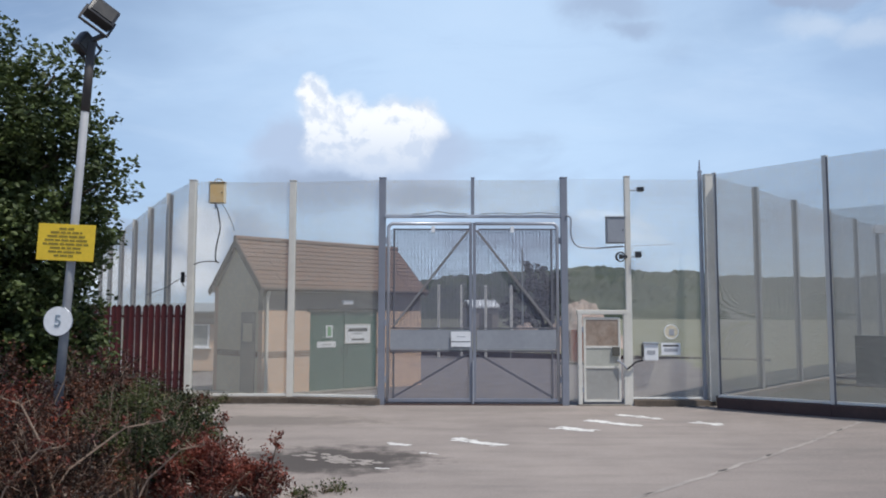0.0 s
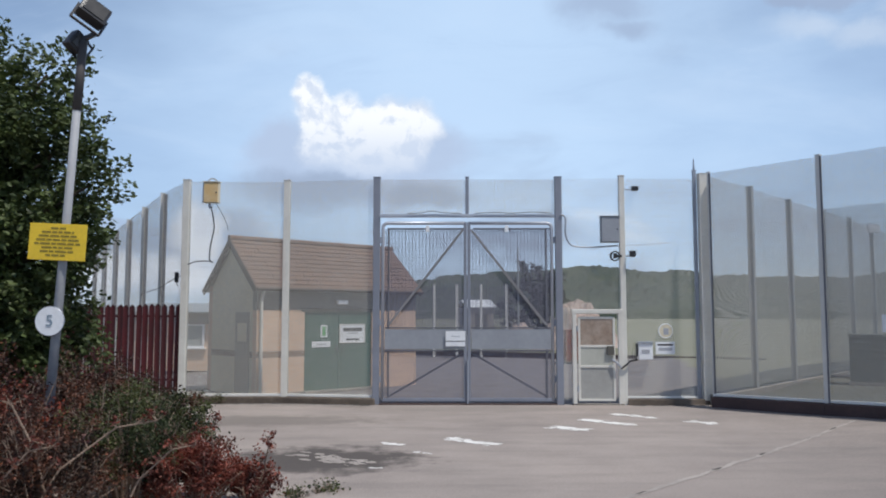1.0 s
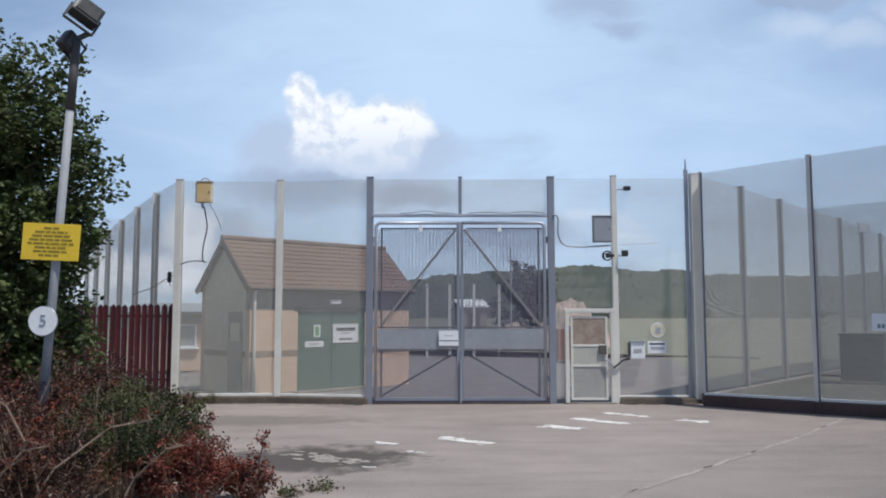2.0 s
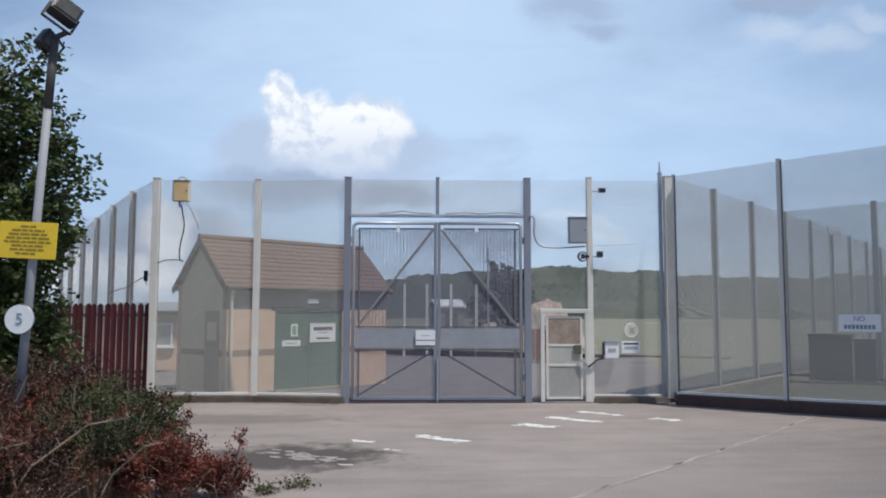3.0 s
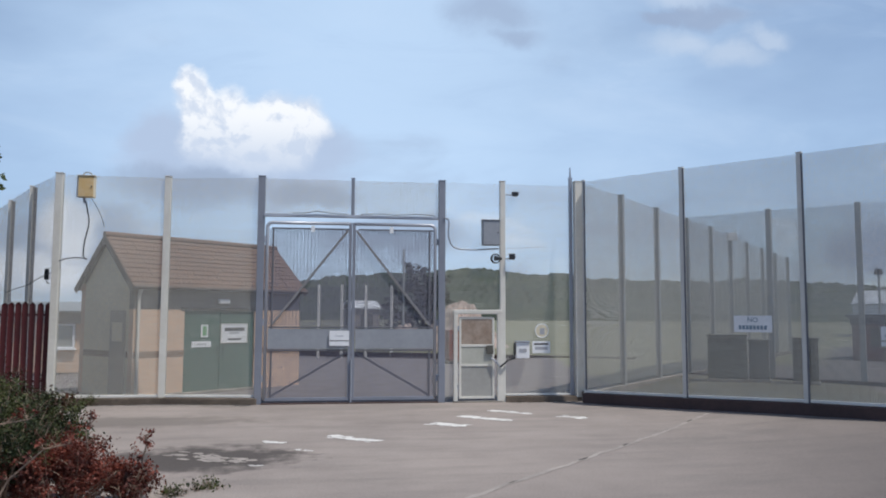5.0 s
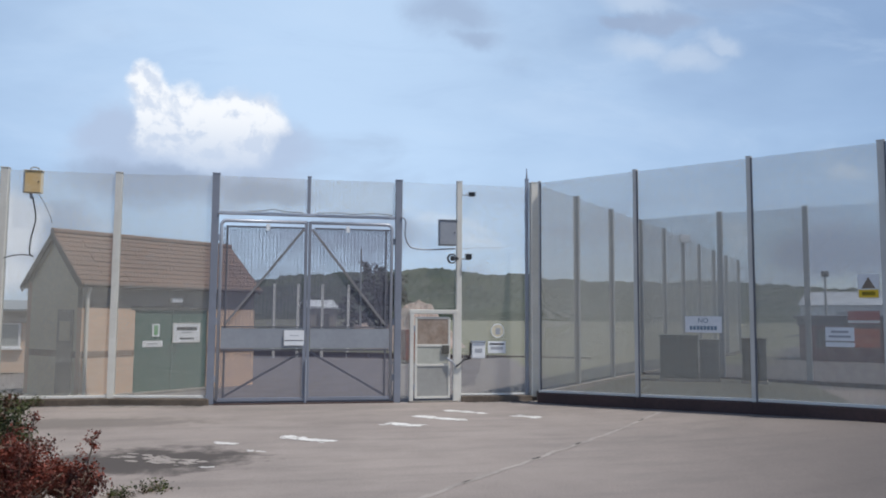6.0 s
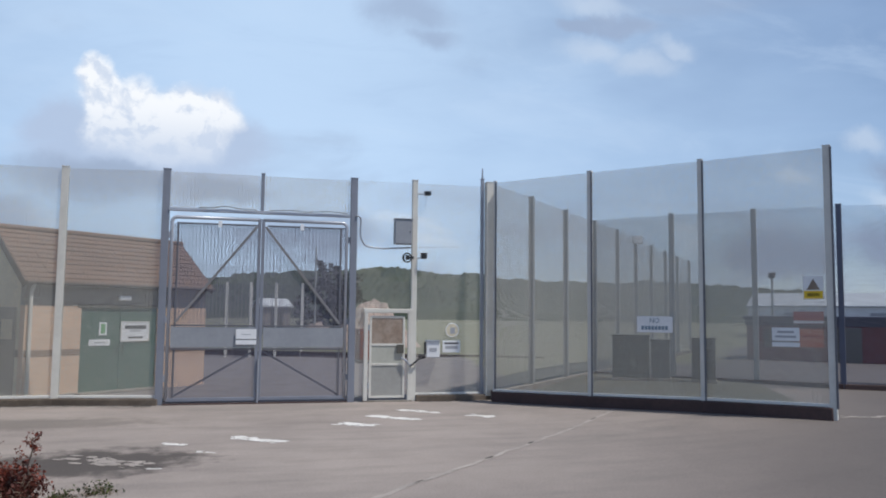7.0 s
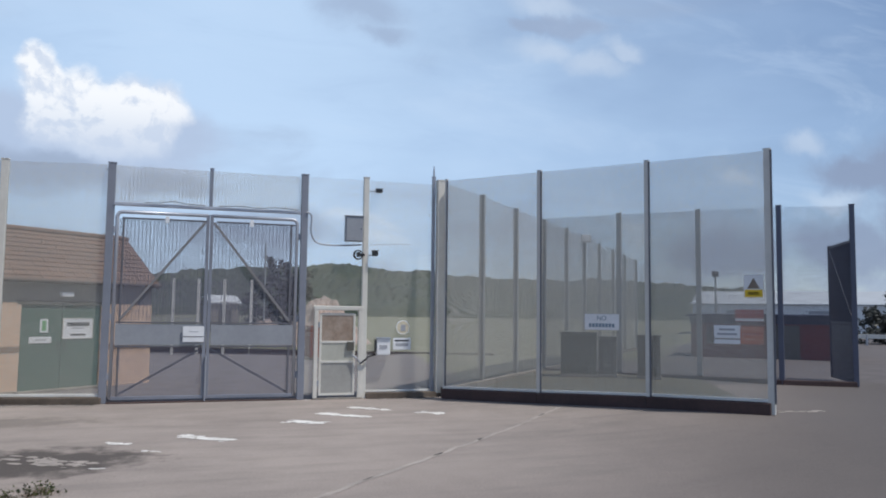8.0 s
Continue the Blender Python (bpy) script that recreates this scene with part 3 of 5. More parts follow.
def wire_sheet(width, height, upright=False, gap=WIRE_GAP, r=WIRE_R, cross=0.0762):
    """Welded wire: close wires one way and wide-set wires the other, each a three-sided rod."""
    verts, faces = [], []

    def rod(a, b, r):
        k = len(verts)
        d = Vector(b) - Vector(a)
        flat = abs(d.x) > abs(d.z)
        for p in (a, b):
            for ang in (-90, 30, 150):
                c, s = r * math.cos(radians(ang)), r * math.sin(radians(ang))
                verts.append((p[0], p[1] + s, p[2] + c) if flat else (p[0] + c, p[1] + s, p[2]))
        for q in range(3):
            faces.append((k + q, k + (q + 1) % 3, k + 3 + (q + 1) % 3, k + 3 + q))

    wide = cross
    hgap, vgap = (wide, gap) if upright else (gap, wide)
    # the spacing wanders a little from wire to wire, as in old hand-hung mesh
    rng = random.Random(int(width * 1000) + int(height * 100))
    z = hgap * 0.5
    while z < height:
        rod((0, 0, z), (width, 0, z), r * 0.55 if upright else r)
        z += hgap * rng.uniform(0.89, 1.11)
    x = vgap * 0.5
    while x < width:
        rod((x, 0.004, 0), (x, 0.004, height), r if upright else r * 0.55)
        x += vgap * rng.uniform(0.9, 1.1)
    me = bpy.data.meshes.new("mesh_panel")
    me.from_pydata(verts, [], faces)
    return me


def set_sheet(parent, a, b, z0, z1, z0b=None, z1b=None, mat=WIRE, upright=False, name="mesh_panel", label="", gap=WIRE_GAP, r=WIRE_R):
    """A wire panel from plan point a to b; its top and foot may slope."""
    a, b = Vector(a), Vector(b)
    w = (b - a).length
    me = wire_sheet(w, z1 - z0, upright, gap, r)
    z0b = z0 if z0b is None else z0b
    z1b = z1 if z1b is None else z1b
    d = (b - a) / w
    for v in me.vertices:
        f, h = v.co.x / w, v.co.z / (z1 - z0)
        lo, hi = z0 + (z0b - z0) * f, z1 + (z1b - z1) * f
        n = Vector((d.y, -d.x)) * v.co.y
        v.co = (a.x + d.x * v.co.x + n.x, a.y + d.y * v.co.x + n.y, lo + (hi - lo) * h)
    me.materials.append(mat)
    ob = tagged(new(name, me), kind="stuff")
    ob.parent = parent
    ob.matrix_parent_inverse = parent.matrix_world.inverted()
    if label:
        ob["label"] = label
    return ob


def post_mesh(size, height, cap=True, deep=None):
    deep = deep or size
    bm = box((-size / 2, -deep / 2, 0), (size / 2, deep / 2, height), 0.012)
    if cap:
        add_box(bm, (-size / 2 - 0.006, -deep / 2 - 0.006, height), (size / 2 + 0.006, deep / 2 + 0.006, height + 0.02))
    return bm


def set_post(parent, x, y, z0, z1, mat, size=0.12, turn=0.0, label="", name="post", deep=None, clamp=None, wide=0.03):
    """A square post; clamp: the material of a flat strip that holds the mesh beside it."""
    ob = part(name, post_mesh(size, z1 - z0, True, deep), mat, parent, label)
    ob.matrix_world = parent.matrix_world.inverted() @ pose(x, y, z0, 0, 0, turn) if parent is None else pose(x, y, z0, 0, 0, turn)
    ob.matrix_parent_inverse = parent.matrix_world.inverted()
    ob.matrix_basis = pose(x, y, z0, 0, 0, turn)
    if clamp:
        part("clamp_strip", box((size / 2 - 0.006, -size / 2 - 0.016, 0.2), (size / 2 + wide, -size / 2 - 0.003, z1 - z0 - 0.02), 0.003), clamp, ob, "dark steel clamp strip")
    return ob


def world_part(ob, parent):
    """Parents a mesh that was built in world coordinates."""
    ob.parent = parent
    ob.matrix_parent_inverse = parent.matrix_world.inverted()
    return ob


def beam(a, b, width, height, bevel=0.006):
    """A bar from a to b (3D), width across in plan, height in its own upright plane."""
    a, b = Vector(a), Vector(b)
    d = b - a
    bm = box((0, -width / 2, -height / 2), (d.length, width / 2, height / 2), bevel)
    x = d.normalized()
    side = Vector((0, 0, 1)).cross(x)
    side = side.normalized() if side.length > 1e-4 else Vector((0, 1, 0))
    up = x.cross(side)
    m = Matrix((x, side, up)).transposed().to_4x4()
    m.translation = a
    bmesh.ops.transform(bm, matrix=m, verts=bm.verts)
    return bm


F1, F2, G1, G2, F3, F4 = (-5.43, 16.36), (-3.16, 16.42), (-1.08, 16.05), (2.95, 16.0), (4.36, 16.0), (5.99, 16.0)

# main fence beside the gate
fence_a = thing("security_fence", (F2[0], F2[1], 0), "tall welded-mesh security fence on cream posts beside the gate", "fence", "security fences")
set_post(fence_a, *F1, 0, 5.0, CREAM, 0.15)
set_post(fence_a, *F2, 0, 5.0, CREAM, 0.14)
for a, b in ((F1, F2), (F2, G1)):
    set_sheet(fence_a, a, b, 0.17, 4.98)
    world_part(link("bottom_rail", beam((*a, 0.17), (*b, 0.17), 0.09, 0.055), RAIL), fence_a)
    world_part(link("kerb", beam((a[0], a[1], 0.05), (b[0], b[1], 0.05), 0.26, 0.17, 0.025), DIRTYKERB), fence_a)

fence_b = thing("security_fence", (F3[0], F3[1], 0), "narrow welded-mesh fence bays beside the small gate", "fence", "security fences")
set_post(fence_b, *F3, 0, 5.03, CREAM, 0.12)
set_post(fence_b, F4[0], F4[1], 0.1, 5.15, GALV, 0.075)
world_part(link("spike", tube([(5.99, 16.0, 5.1), (5.99, 16.0, 5.42)], [0.03, 0.012], 8), GALV), fence_b)
set_post(fence_b, 6.15, 15.94, 0.1, 5.06, CREAM, 0.19)
set_sheet(fence_b, F3, F4, 0.16, 4.98, r=0.0014)
set_sheet(fence_b, G2, F3, 2.1, 4.98, r=0.0010)
set_sheet(fence_b, G2, (3.24, 16.0), 0.1, 2.1)
world_part(link("kerb", beam((4.42, 16.0, 0.06), (6.2, 15.97, 0.06), 0.24, 0.14, 0.02), DIRTYKERB), fence_b)
world_part(link("bottom_rail", beam((4.42, 16.0, 0.16), (5.95, 16.0, 0.16), 0.05, 0.04), RAIL), fence_b)

# side fence that comes towards the camera's right
R = [(6.145, 15.5), (7.65, 13.66), (9.16, 11.87), (10.58, 10.10)]
fence_r = thing("security_fence", (R[1][0], R[1][1], 0), "welded-mesh security fence on grey posts over a dark kerb", "fence", "security fences")
for k, (x, y) in enumerate(R):
    set_post(fence_r, x, y, ground_z(x, y), 5.02, GREYPOST, (0.055, 0.09, 0.09, 0.12)[k], -48, clamp=GATEDARK)
for a, b in zip(R, R[1:]):
    za, zb = ground_z(*a), ground_z(*b)
    set_sheet(fence_r, a, b, za + 0.24, 5.0, zb + 0.24, 5.0, mat=SIDEWIRE, r=0.0021)
    world_part(link("bottom_rail", beam((*a, za + 0.25), (*b, zb + 0.25), 0.10, 0.05), RAIL), fence_r)
    world_part(link("kerb", beam((a[0], a[1], za + 0.09), (b[0], b[1], zb + 0.09), 0.26, 0.25, 0.02), DARKKERB), fence_r)

# left fence, running away
L = [F1, (-6.70, 18.35), (-7.97, 20.45), (-9.24, 22.55), (-10.51, 24.65), (-11.78, 26.75), (-13.05, 28.85)]
LZ = [5.0, 5.0, 4.93, 4.83, 4.73, 4.65, 4.58]
fence_l = thing("security_fence", (L[1][0], L[1][1], 0), "welded-mesh security fence on pale posts running back", "fence", "security fences")
for (x, y), z in list(zip(L, LZ))[1:]:
    set_post(fence_l, x, y, ground_z(x, y), z, CREAM, 0.10, 12, clamp=GATEDARK, wide=0.07)
for k in range(len(L) - 1):
    a, b = L[k], L[k + 1]
    set_sheet(fence_l, a, b, ground_z(*a) + 0.1, LZ[k], ground_z(*b) + 0.1, LZ[k + 1])

# inner fence, running back from the corner
I = [(6.22, 15.72), (7.74, 17.33), (9.60, 19.45), (11.45, 21.45), (13.35, 23.6), (15.4, 26.1), (17.5, 28.65), (19.6, 31.1), (21.75, 33.65), (24.0, 36.2)]
fence_i = thing("security_fence", (I[1][0], I[1][1], 0), "inner welded-mesh fence of the enclosure, running back", "fence", "security fences")
for x, y in I[1:]:
    set_post(fence_i, x, y, ground_z(x, y), 5.0, DARKPOST, 0.13, 48)
for a, b in zip(I, I[1:]):
    set_sheet(fence_i, a, b, 0.3, 4.98, mat=INNERWIRE, r=0.0020)
    world_part(link("kerb", beam((a[0], a[1], 0.14), (b[0], b[1], 0.14), 0.2, 0.2, 0.02), KERB), fence_i)

Q = [(11.45, 21.45), (13.05, 19.5), (14.7, 17.85), (16.2, 16.25), (17.83, 15.3)]
fence_q = thing("security_fence", (Q[2][0], Q[2][1], 0), "far welded-mesh fence across the enclosure with notices", "fence", "security fences")
for k, (x, y) in enumerate(Q[1:]):
    set_post(fence_q, x, y, ground_z(x, y), 5.05, DARKPOST if k < 2 else DARKBLUE, 0.14, -45)
for a, b in zip(Q, Q[1:]):
    outer_bay = a[0] > 14
    set_sheet(fence_q, a, b, 0.22, 5.02, mat=GATEWIRE if outer_bay else INNERWIRE, r=0.0012 if outer_bay else 0.0021)
    world_part(link("kerb", beam((a[0], a[1], 0.14), (b[0], b[1], 0.14), 0.2, 0.16, 0.02), DARKKERB), fence_q)


# ---- double gate ----
def rounded_leaf(x0, x1, z0, z1, inner, r=0.035, bend=0.11):
    """The bent tube of a gate leaf; the outer top corner is rounded. inner: the meeting stile's x."""
    outer = x0 if inner == x1 else x1
    s = 1 if inner > outer else -1
    pts = [(outer, 0, z0)]
    for k in range(7):
        a = math.pi / 2 * k / 6
        pts.append((outer + s * bend * (1 - math.cos(a)), 0, z1 - bend + bend * math.sin(a)))
    pts.append((inner, 0, z1))
    return tube(pts, r, 10)


gate = thing("double_gate", (0.93, 16.0, 0), "blue-grey steel double gate, closed, with mesh and diagonal braces", "gate")
gx = lambda x: x - 0.93


def gate_part(name, bm, mat, label="", parent=None, smooth=False):
    return part(name, bm, mat, parent or gate, label, smooth)


for x, y in (G1, G2):
    ob = part("gate_post", post_mesh(0.15, 5.0), BLUEGREY, gate)
    ob.location = (gx(x), y - 16.0, 0.0)
gate_part("lintel", box((gx(-1.02), -0.05, 4.11), (gx(2.90), 0.05, 4.18), 0.01), GATEPALE)
ob = gate_part("upper_post", post_mesh(0.075, 0.86), BLUEGREY)
ob.location = (0.0, 0.0, 4.14)
for a, b in ((-1.0, 0.89), (0.97, 2.88)):
    set_sheet(gate, (a, 16.0), (b, 16.0), 4.18, 4.96, mat=WIRE)
    for k in range(int((b - a) / 0.0762)):
        ux = gx(a) + (k + 0.5) * 0.0762
        gate_part("upright_wire", tube([(ux, 0.016, 4.18), (ux, 0.016, 4.96)], 0.0022, 5), WIRE)
gate_part("threshold", box((gx(-1.0), -0.08, 0.0), (gx(2.88), 0.06, 0.03), 0.008), DARKKERB)


def build_leaf(x0, x1, inner):
    s = 1 if inner == x1 else -1
    outer = x0 if s == 1 else x1
    leaf = gate_part("leaf", rounded_leaf(gx(x0), gx(x1), 0.09, 3.98, gx(inner), 0.038), GATEPALE, smooth=True)
    leaf["label"] = "steel gate leaf with solid mid panel"
    def sub(name, bm, mat, label="", smooth=False):
        return part(name, bm, mat, leaf, label, smooth)
    sub("meeting_stile", box((gx(inner) - 0.035, -0.035, 0.07), (gx(inner) + 0.035, 0.035, 4.0), 0.008), BLUEGREY)
    sub("bottom_bar", box((gx(x0), -0.03, 0.07), (gx(x1), 0.03, 0.14), 0.008), BLUEGREY)
    sub("inner_stile", box((gx(outer) + s * 0.13 - 0.02, -0.02, 0.12), (gx(outer) + s * 0.13 + 0.02, 0.02, 3.86), 0.005), GATEDARK)
    sub("top_bar", box((gx(x0) + 0.1, -0.02, 3.84), (gx(x1) - 0.02, 0.02, 3.87), 0.005), GATEDARK)
    lo, hi = min(x0, x1) + 0.05, max(x0, x1) - 0.04
    sub("mid_panel", box((gx(lo), -0.022, 1.20), (gx(hi), 0.022, 1.64), 0.006), PANEL, "plain grey sheet steel panel")
    for z in (1.17, 1.67):
        sub("panel_rail", box((gx(lo), -0.030, z - 0.020), (gx(hi), 0.030, z + 0.020), 0.006), GATEDARK)
    sub("upper_brace", beam((gx(outer) + s * 0.13, -0.028, 1.72), (gx(inner) - s * 0.05, -0.028, 3.83), 0.03, 0.05), BRACE)
    sub("lower_brace", beam((gx(inner) - s * 0.05, 0.045, 1.12), (gx(outer) + s * 0.12, 0.045, 0.16), 0.04, 0.045), BRACE)
    for z in (1.78, 0.55, 3.6):
        sub("hinge", tube([(gx(outer) - s * 0.055, 0, z - 0.07), (gx(outer) - s * 0.055, 0, z + 0.07)], 0.035, 10), GALV)
    mid = (x0 + x1) / 2
    sub("tag", box((gx(mid) - 0.04 + s * 0.08, -0.045, 3.78), (gx(mid) + 0.04 + s * 0.08, -0.035, 3.92), 0.004), WHITE, "small white plastic tag")
    for z0, z1 in ((0.14, 1.15), (1.70, 3.84)):
        w = set_sheet(leaf, (x0 + 0.04 if s == 1 else inner + 0.03, 16.01), (inner - 0.03 if s == 1 else x1 - 0.04, 16.01), z0, z1, mat=GATEWIRE, r=0.0023)
        w.matrix_parent_inverse = gate.matrix_world.inverted()
        lo2, hi2 = (x0 + 0.16, inner - 0.05) if s == 1 else (inner + 0.05, x1 - 0.16)
        for k in range(int((hi2 - lo2) / 0.0762) if z0 > 1.5 else 0):
            ux = lo2 + (k + 0.5) * 0.0762
            sub("upright_wire", tube([(gx(ux), 0.016, z0), (gx(ux), 0.016, z1)], 0.0045, 5), GATEBAR)
    return leaf


left_leaf = build_leaf(-0.94, 0.885, 0.885)
right_leaf = build_leaf(0.965, 2.80, 0.965)
gate_part("drop_bolt", tube([(0, -0.06, 0.03), (0, -0.06, 0.95)], 0.022, 8), GALV)
gate_part("bolt_handle", tube([(0, -0.06, 0.95), (0, -0.14, 0.97), (0, -0.14, 0.87)], 0.013, 6), GALV)


# ---- notices ----
def notice(name, at, size, face, label, turn=0.0, bars=(), category="sign", frame_mat=None, tilt=0.0, group=""):
    """A board with rounded corners and printed bars. bars: (x0, z0, x1, z1, material) as shares of its face."""
    w, h = size
    t = thing(name, at, label, category, group, turn)
    if tilt:
        t.matrix_world = pose(*at, 0, tilt, turn)
    part("board", box((-w / 2, -0.006, -h / 2), (w / 2, 0.006, h / 2), 0.004), face, t)
    if frame_mat:
        for lo, hi in (((-w / 2 - 0.02, -0.014, h / 2), (w / 2 + 0.02, 0.012, h / 2 + 0.02)), ((-w / 2 - 0.02, -0.014, -h / 2 - 0.02), (w / 2 + 0.02, 0.012, -h / 2)), ((-w / 2 - 0.02, -0.014, -h / 2), (-w / 2, 0.012, h / 2)), ((w / 2, -0.014, -h / 2), (w / 2 + 0.02, 0.012, h / 2))):
            part("edge_strip", box(lo, hi), frame_mat, t)
    for x0, z0, x1, z1, mt in bars:
        part("print", box(((x0 - 0.5) * w, -0.009, (z0 - 0.5) * h), ((x1 - 0.5) * w, -0.005, (z1 - 0.5) * h)), mt, t)
    return t


notice("notice", (0.665, 15.935, 1.43), (0.43, 0.33), WHITE, "white notice with a dark line fixed to the gate", 0, [(0.02, 0.31, 0.98, 0.36, INK), (0.28, 0.64, 0.72, 0.68, GREYINK)])
notice("notice", (5.255, 15.965, 1.225), (0.42, 0.27), WHITE, "white notice with a dark heading on the mesh", 0, [(0.1, 0.70, 0.9, 0.84, INK), (0.15, 0.3, 0.85, 0.55, GREYINK)])


# ---- small gate ----
small = thing("pedestrian_gate", (3.77, 15.97, 0), "cream steel pedestrian gate with rusty panel, closed", "gate")
for x in (-0.50, 0.50):
    part("jamb", box((x - 0.045, -0.05, 0.0), (x + 0.045, 0.05, 2.06), 0.015), CREAM, small)
part("head", box((-0.56, -0.055, 1.975), (0.56, 0.055, 2.075), 0.018), CREAM, small)
leaf = part("leaf", box((-0.42, -0.025, 0.08), (-0.37, 0.025, 1.90), 0.008), CREAM, small)
part("stile", box((0.34, -0.025, 0.08), (0.39, 0.025, 1.90), 0.008), CREAM, leaf)
for z in (0.08, 0.80, 1.24, 1.86):
    part("rail", box((-0.37, -0.022, z), (0.34, 0.022, z + 0.05), 0.006), CREAM, leaf)
part("upper_sheet", box((-0.37, -0.012, 1.29), (0.34, 0.006, 1.86)), RUST, leaf, "rust-stained brown sheet")
part("middle_sheet", box((-0.37, -0.01, 0.85), (0.34, 0.008, 1.24)), material("dirty_cream_sheet", (0.46, 0.46, 0.40), (0.36, 0.35, 0.30), rough=0.6, large=2.5, fine=14, relief=0.05), leaf, "dirty cream sheet")
part("lower_sheet", box((-0.37, -0.008, 0.13), (0.34, 0.01, 0.80)), material("grey_cream_sheet", (0.37, 0.365, 0.34), (0.30, 0.295, 0.27), rough=0.6, large=2.5, fine=14, relief=0.05), leaf, "grey painted sheet")
part("lock_box", box((0.20, -0.06, 1.08), (0.36, -0.025, 1.27), 0.008), DARKDOOR, leaf, "dark steel lock box")
for z in (0.35, 1.65):
    part("hinge", tube([(-0.44, -0.04, z - 0.06), (-0.44, -0.04, z + 0.06)], 0.022, 8), GALV, leaf)
part("latch", tube([(0.30, -0.06, 0.98), (0.42, -0.09, 0.90), (0.50, -0.08, 0.80)], 0.02, 8), GALV, small)
part("chain", tube([(0.50, -0.07, 0.78), (0.60, -0.1, 0.86), (0.70, -0.08, 0.95), (0.86, -0.04, 0.98)], 0.022, 6), BLACK, small, "dark chain sleeve")
part("sill", box((-0.56, -0.08, 0.0), (0.56, 0.08, 0.03), 0.008), KERB, small)


# ---- fittings on the fence ----
def cabinet_box(name, at, size, mat, label, category, case=None):
    w, d, h = size
    t = thing(name, at, label, category)
    part("case", box((-w / 2, -d / 2, -h / 2), (w / 2, d / 2, h / 2), 0.015), case or mat, t)
    part("lid", box((-w / 2 + 0.015, -d / 2 - 0.014, -h / 2 + 0.015), (w / 2 - 0.015, -d / 2 - 0.001, h / 2 - 0.015), 0.006), mat, t)
    part("hood", box((-w / 2 - 0.015, -d / 2 - 0.03, h / 2), (w / 2 + 0.015, d / 2, h / 2 + 0.015), 0.004), case or mat, t)
    part("lock", tube([(w / 2 - 0.05, -d / 2 - 0.03, 0), (w / 2 - 0.05, -d / 2 - 0.012, 0)], 0.015, 8), BLACK, t)
    return t


grey_box = cabinet_box("control_box", (4.06, 15.88, 3.82), (0.40, 0.18, 0.57), PANEL, "grey steel control box fixed beside a fence post", "box")
yellow = cabinet_box("junction_box", (-4.83, 16.24, 4.70), (0.34, 0.16, 0.47), YBOX, "faded yellow and cream junction box high on the mesh", "box", YCASE)
part("bracket", tube([(-0.09, 0.02, 0.24), (-0.08, 0.02, 0.30), (-0.03, 0.02, 0.325), (0.03, 0.02, 0.325), (0.08, 0.02, 0.30), (0.09, 0.02, 0.24)], 0.016, 6), DARKPOST, yellow)
part("side_plate", box((-0.20, -0.06, -0.23), (-0.172, 0.06, 0.22), 0.004), WHITE, yellow)
part("conduit", tube([(-0.05, 0, -0.24), (-0.04, 0.01, -0.36)], 0.03, 8), GALV, yellow)


def cable(points, r, label, mat=BLACK):
    pts = [Vector(p) for p in points]
    smooth = []
    for k in range(len(pts) - 1):
        p0, p1, p2, p3 = pts[max(k - 1, 0)], pts[k], pts[k + 1], pts[min(k + 2, len(pts) - 1)]
        for s in range(6):
            t = s / 6
            smooth.append(0.5 * ((2 * p1) + (p2 - p0) * t + (2 * p0 - 5 * p1 + 4 * p2 - p3) * t * t + (3 * p1 - p0 - 3 * p2 + p3) * t ** 3))
    smooth.append(pts[-1])
    ob = link("cable", tube(smooth, r, 6), mat, None, "", True)
    return tagged(ob, label, "cable")


cable([(-4.86, 16.30, 4.40), (-4.82, 16.30, 4.2), (-4.78, 16.30, 3.9), (-4.86, 16.32, 3.5), (-4.87, 16.32, 3.2), (-4.80, 16.33, 3.12)], 0.016, "dark cable hanging from the yellow box")
cable([(-4.80, 16.33, 3.14), (-5.0, 16.33, 3.16), (-5.2, 16.33, 3.14), (-5.36, 16.30, 3.08)], 0.012, "thin cable looped to the fence post")
cable([(-4.74, 16.30, 4.45), (-4.62, 16.32, 4.25), (-4.50, 16.33, 3.98), (-4.47, 16.33, 3.85)], 0.007, "thin wire trailing from the yellow box")
cable([(2.99, 15.9, 4.16), (3.10, 15.93, 4.08), (3.10, 15.93, 3.72), (3.22, 15.93, 3.49), (3.5, 15.93, 3.44), (3.8, 15.9, 3.44), (4.25, 15.9, 3.47)], 0.018, "grey cable sagging from the gate post to the control box", GALV)
cable([(4.42, 15.93, 3.48), (4.8, 15.96, 3.50), (5.4, 15.96, 3.53)], 0.005, "thin wire along the mesh", GALV)

cable([(-0.4, 15.93, 4.19), (-0.1, 15.93, 4.20), (0.15, 15.93, 4.24), (0.45, 15.93, 4.20), (0.8, 15.93, 4.19)], 0.007, "loose dark cable lying along the gate lintel")
cable([(1.1, 15.93, 4.19), (1.6, 15.93, 4.21), (1.9, 15.93, 4.19), (2.4, 15.93, 4.22), (2.8, 15.93, 4.19)], 0.007, "loose dark cable lying along the gate lintel")
cable([(-5.50, 16.42, 2.85), (-6.0, 17.2, 2.78), (-6.7, 18.3, 2.62), (-7.3, 19.35, 2.58), (-7.97, 20.4, 2.5)], 0.010, "thin dark wire strung along the mesh fence")
clip = thing("cable_clip", (-5.80, 16.92, 2.80), "small black cable clip on the mesh fence", "clip")
part("block", box((-0.04, -0.05, -0.10), (0.04, 0.03, 0.14), 0.01), BLACK, clip)
part("tail", tube([(0, -0.02, -0.10), (0.01, -0.02, -0.16), (0.05, -0.01, -0.19)], 0.01, 6), BLACK, clip)
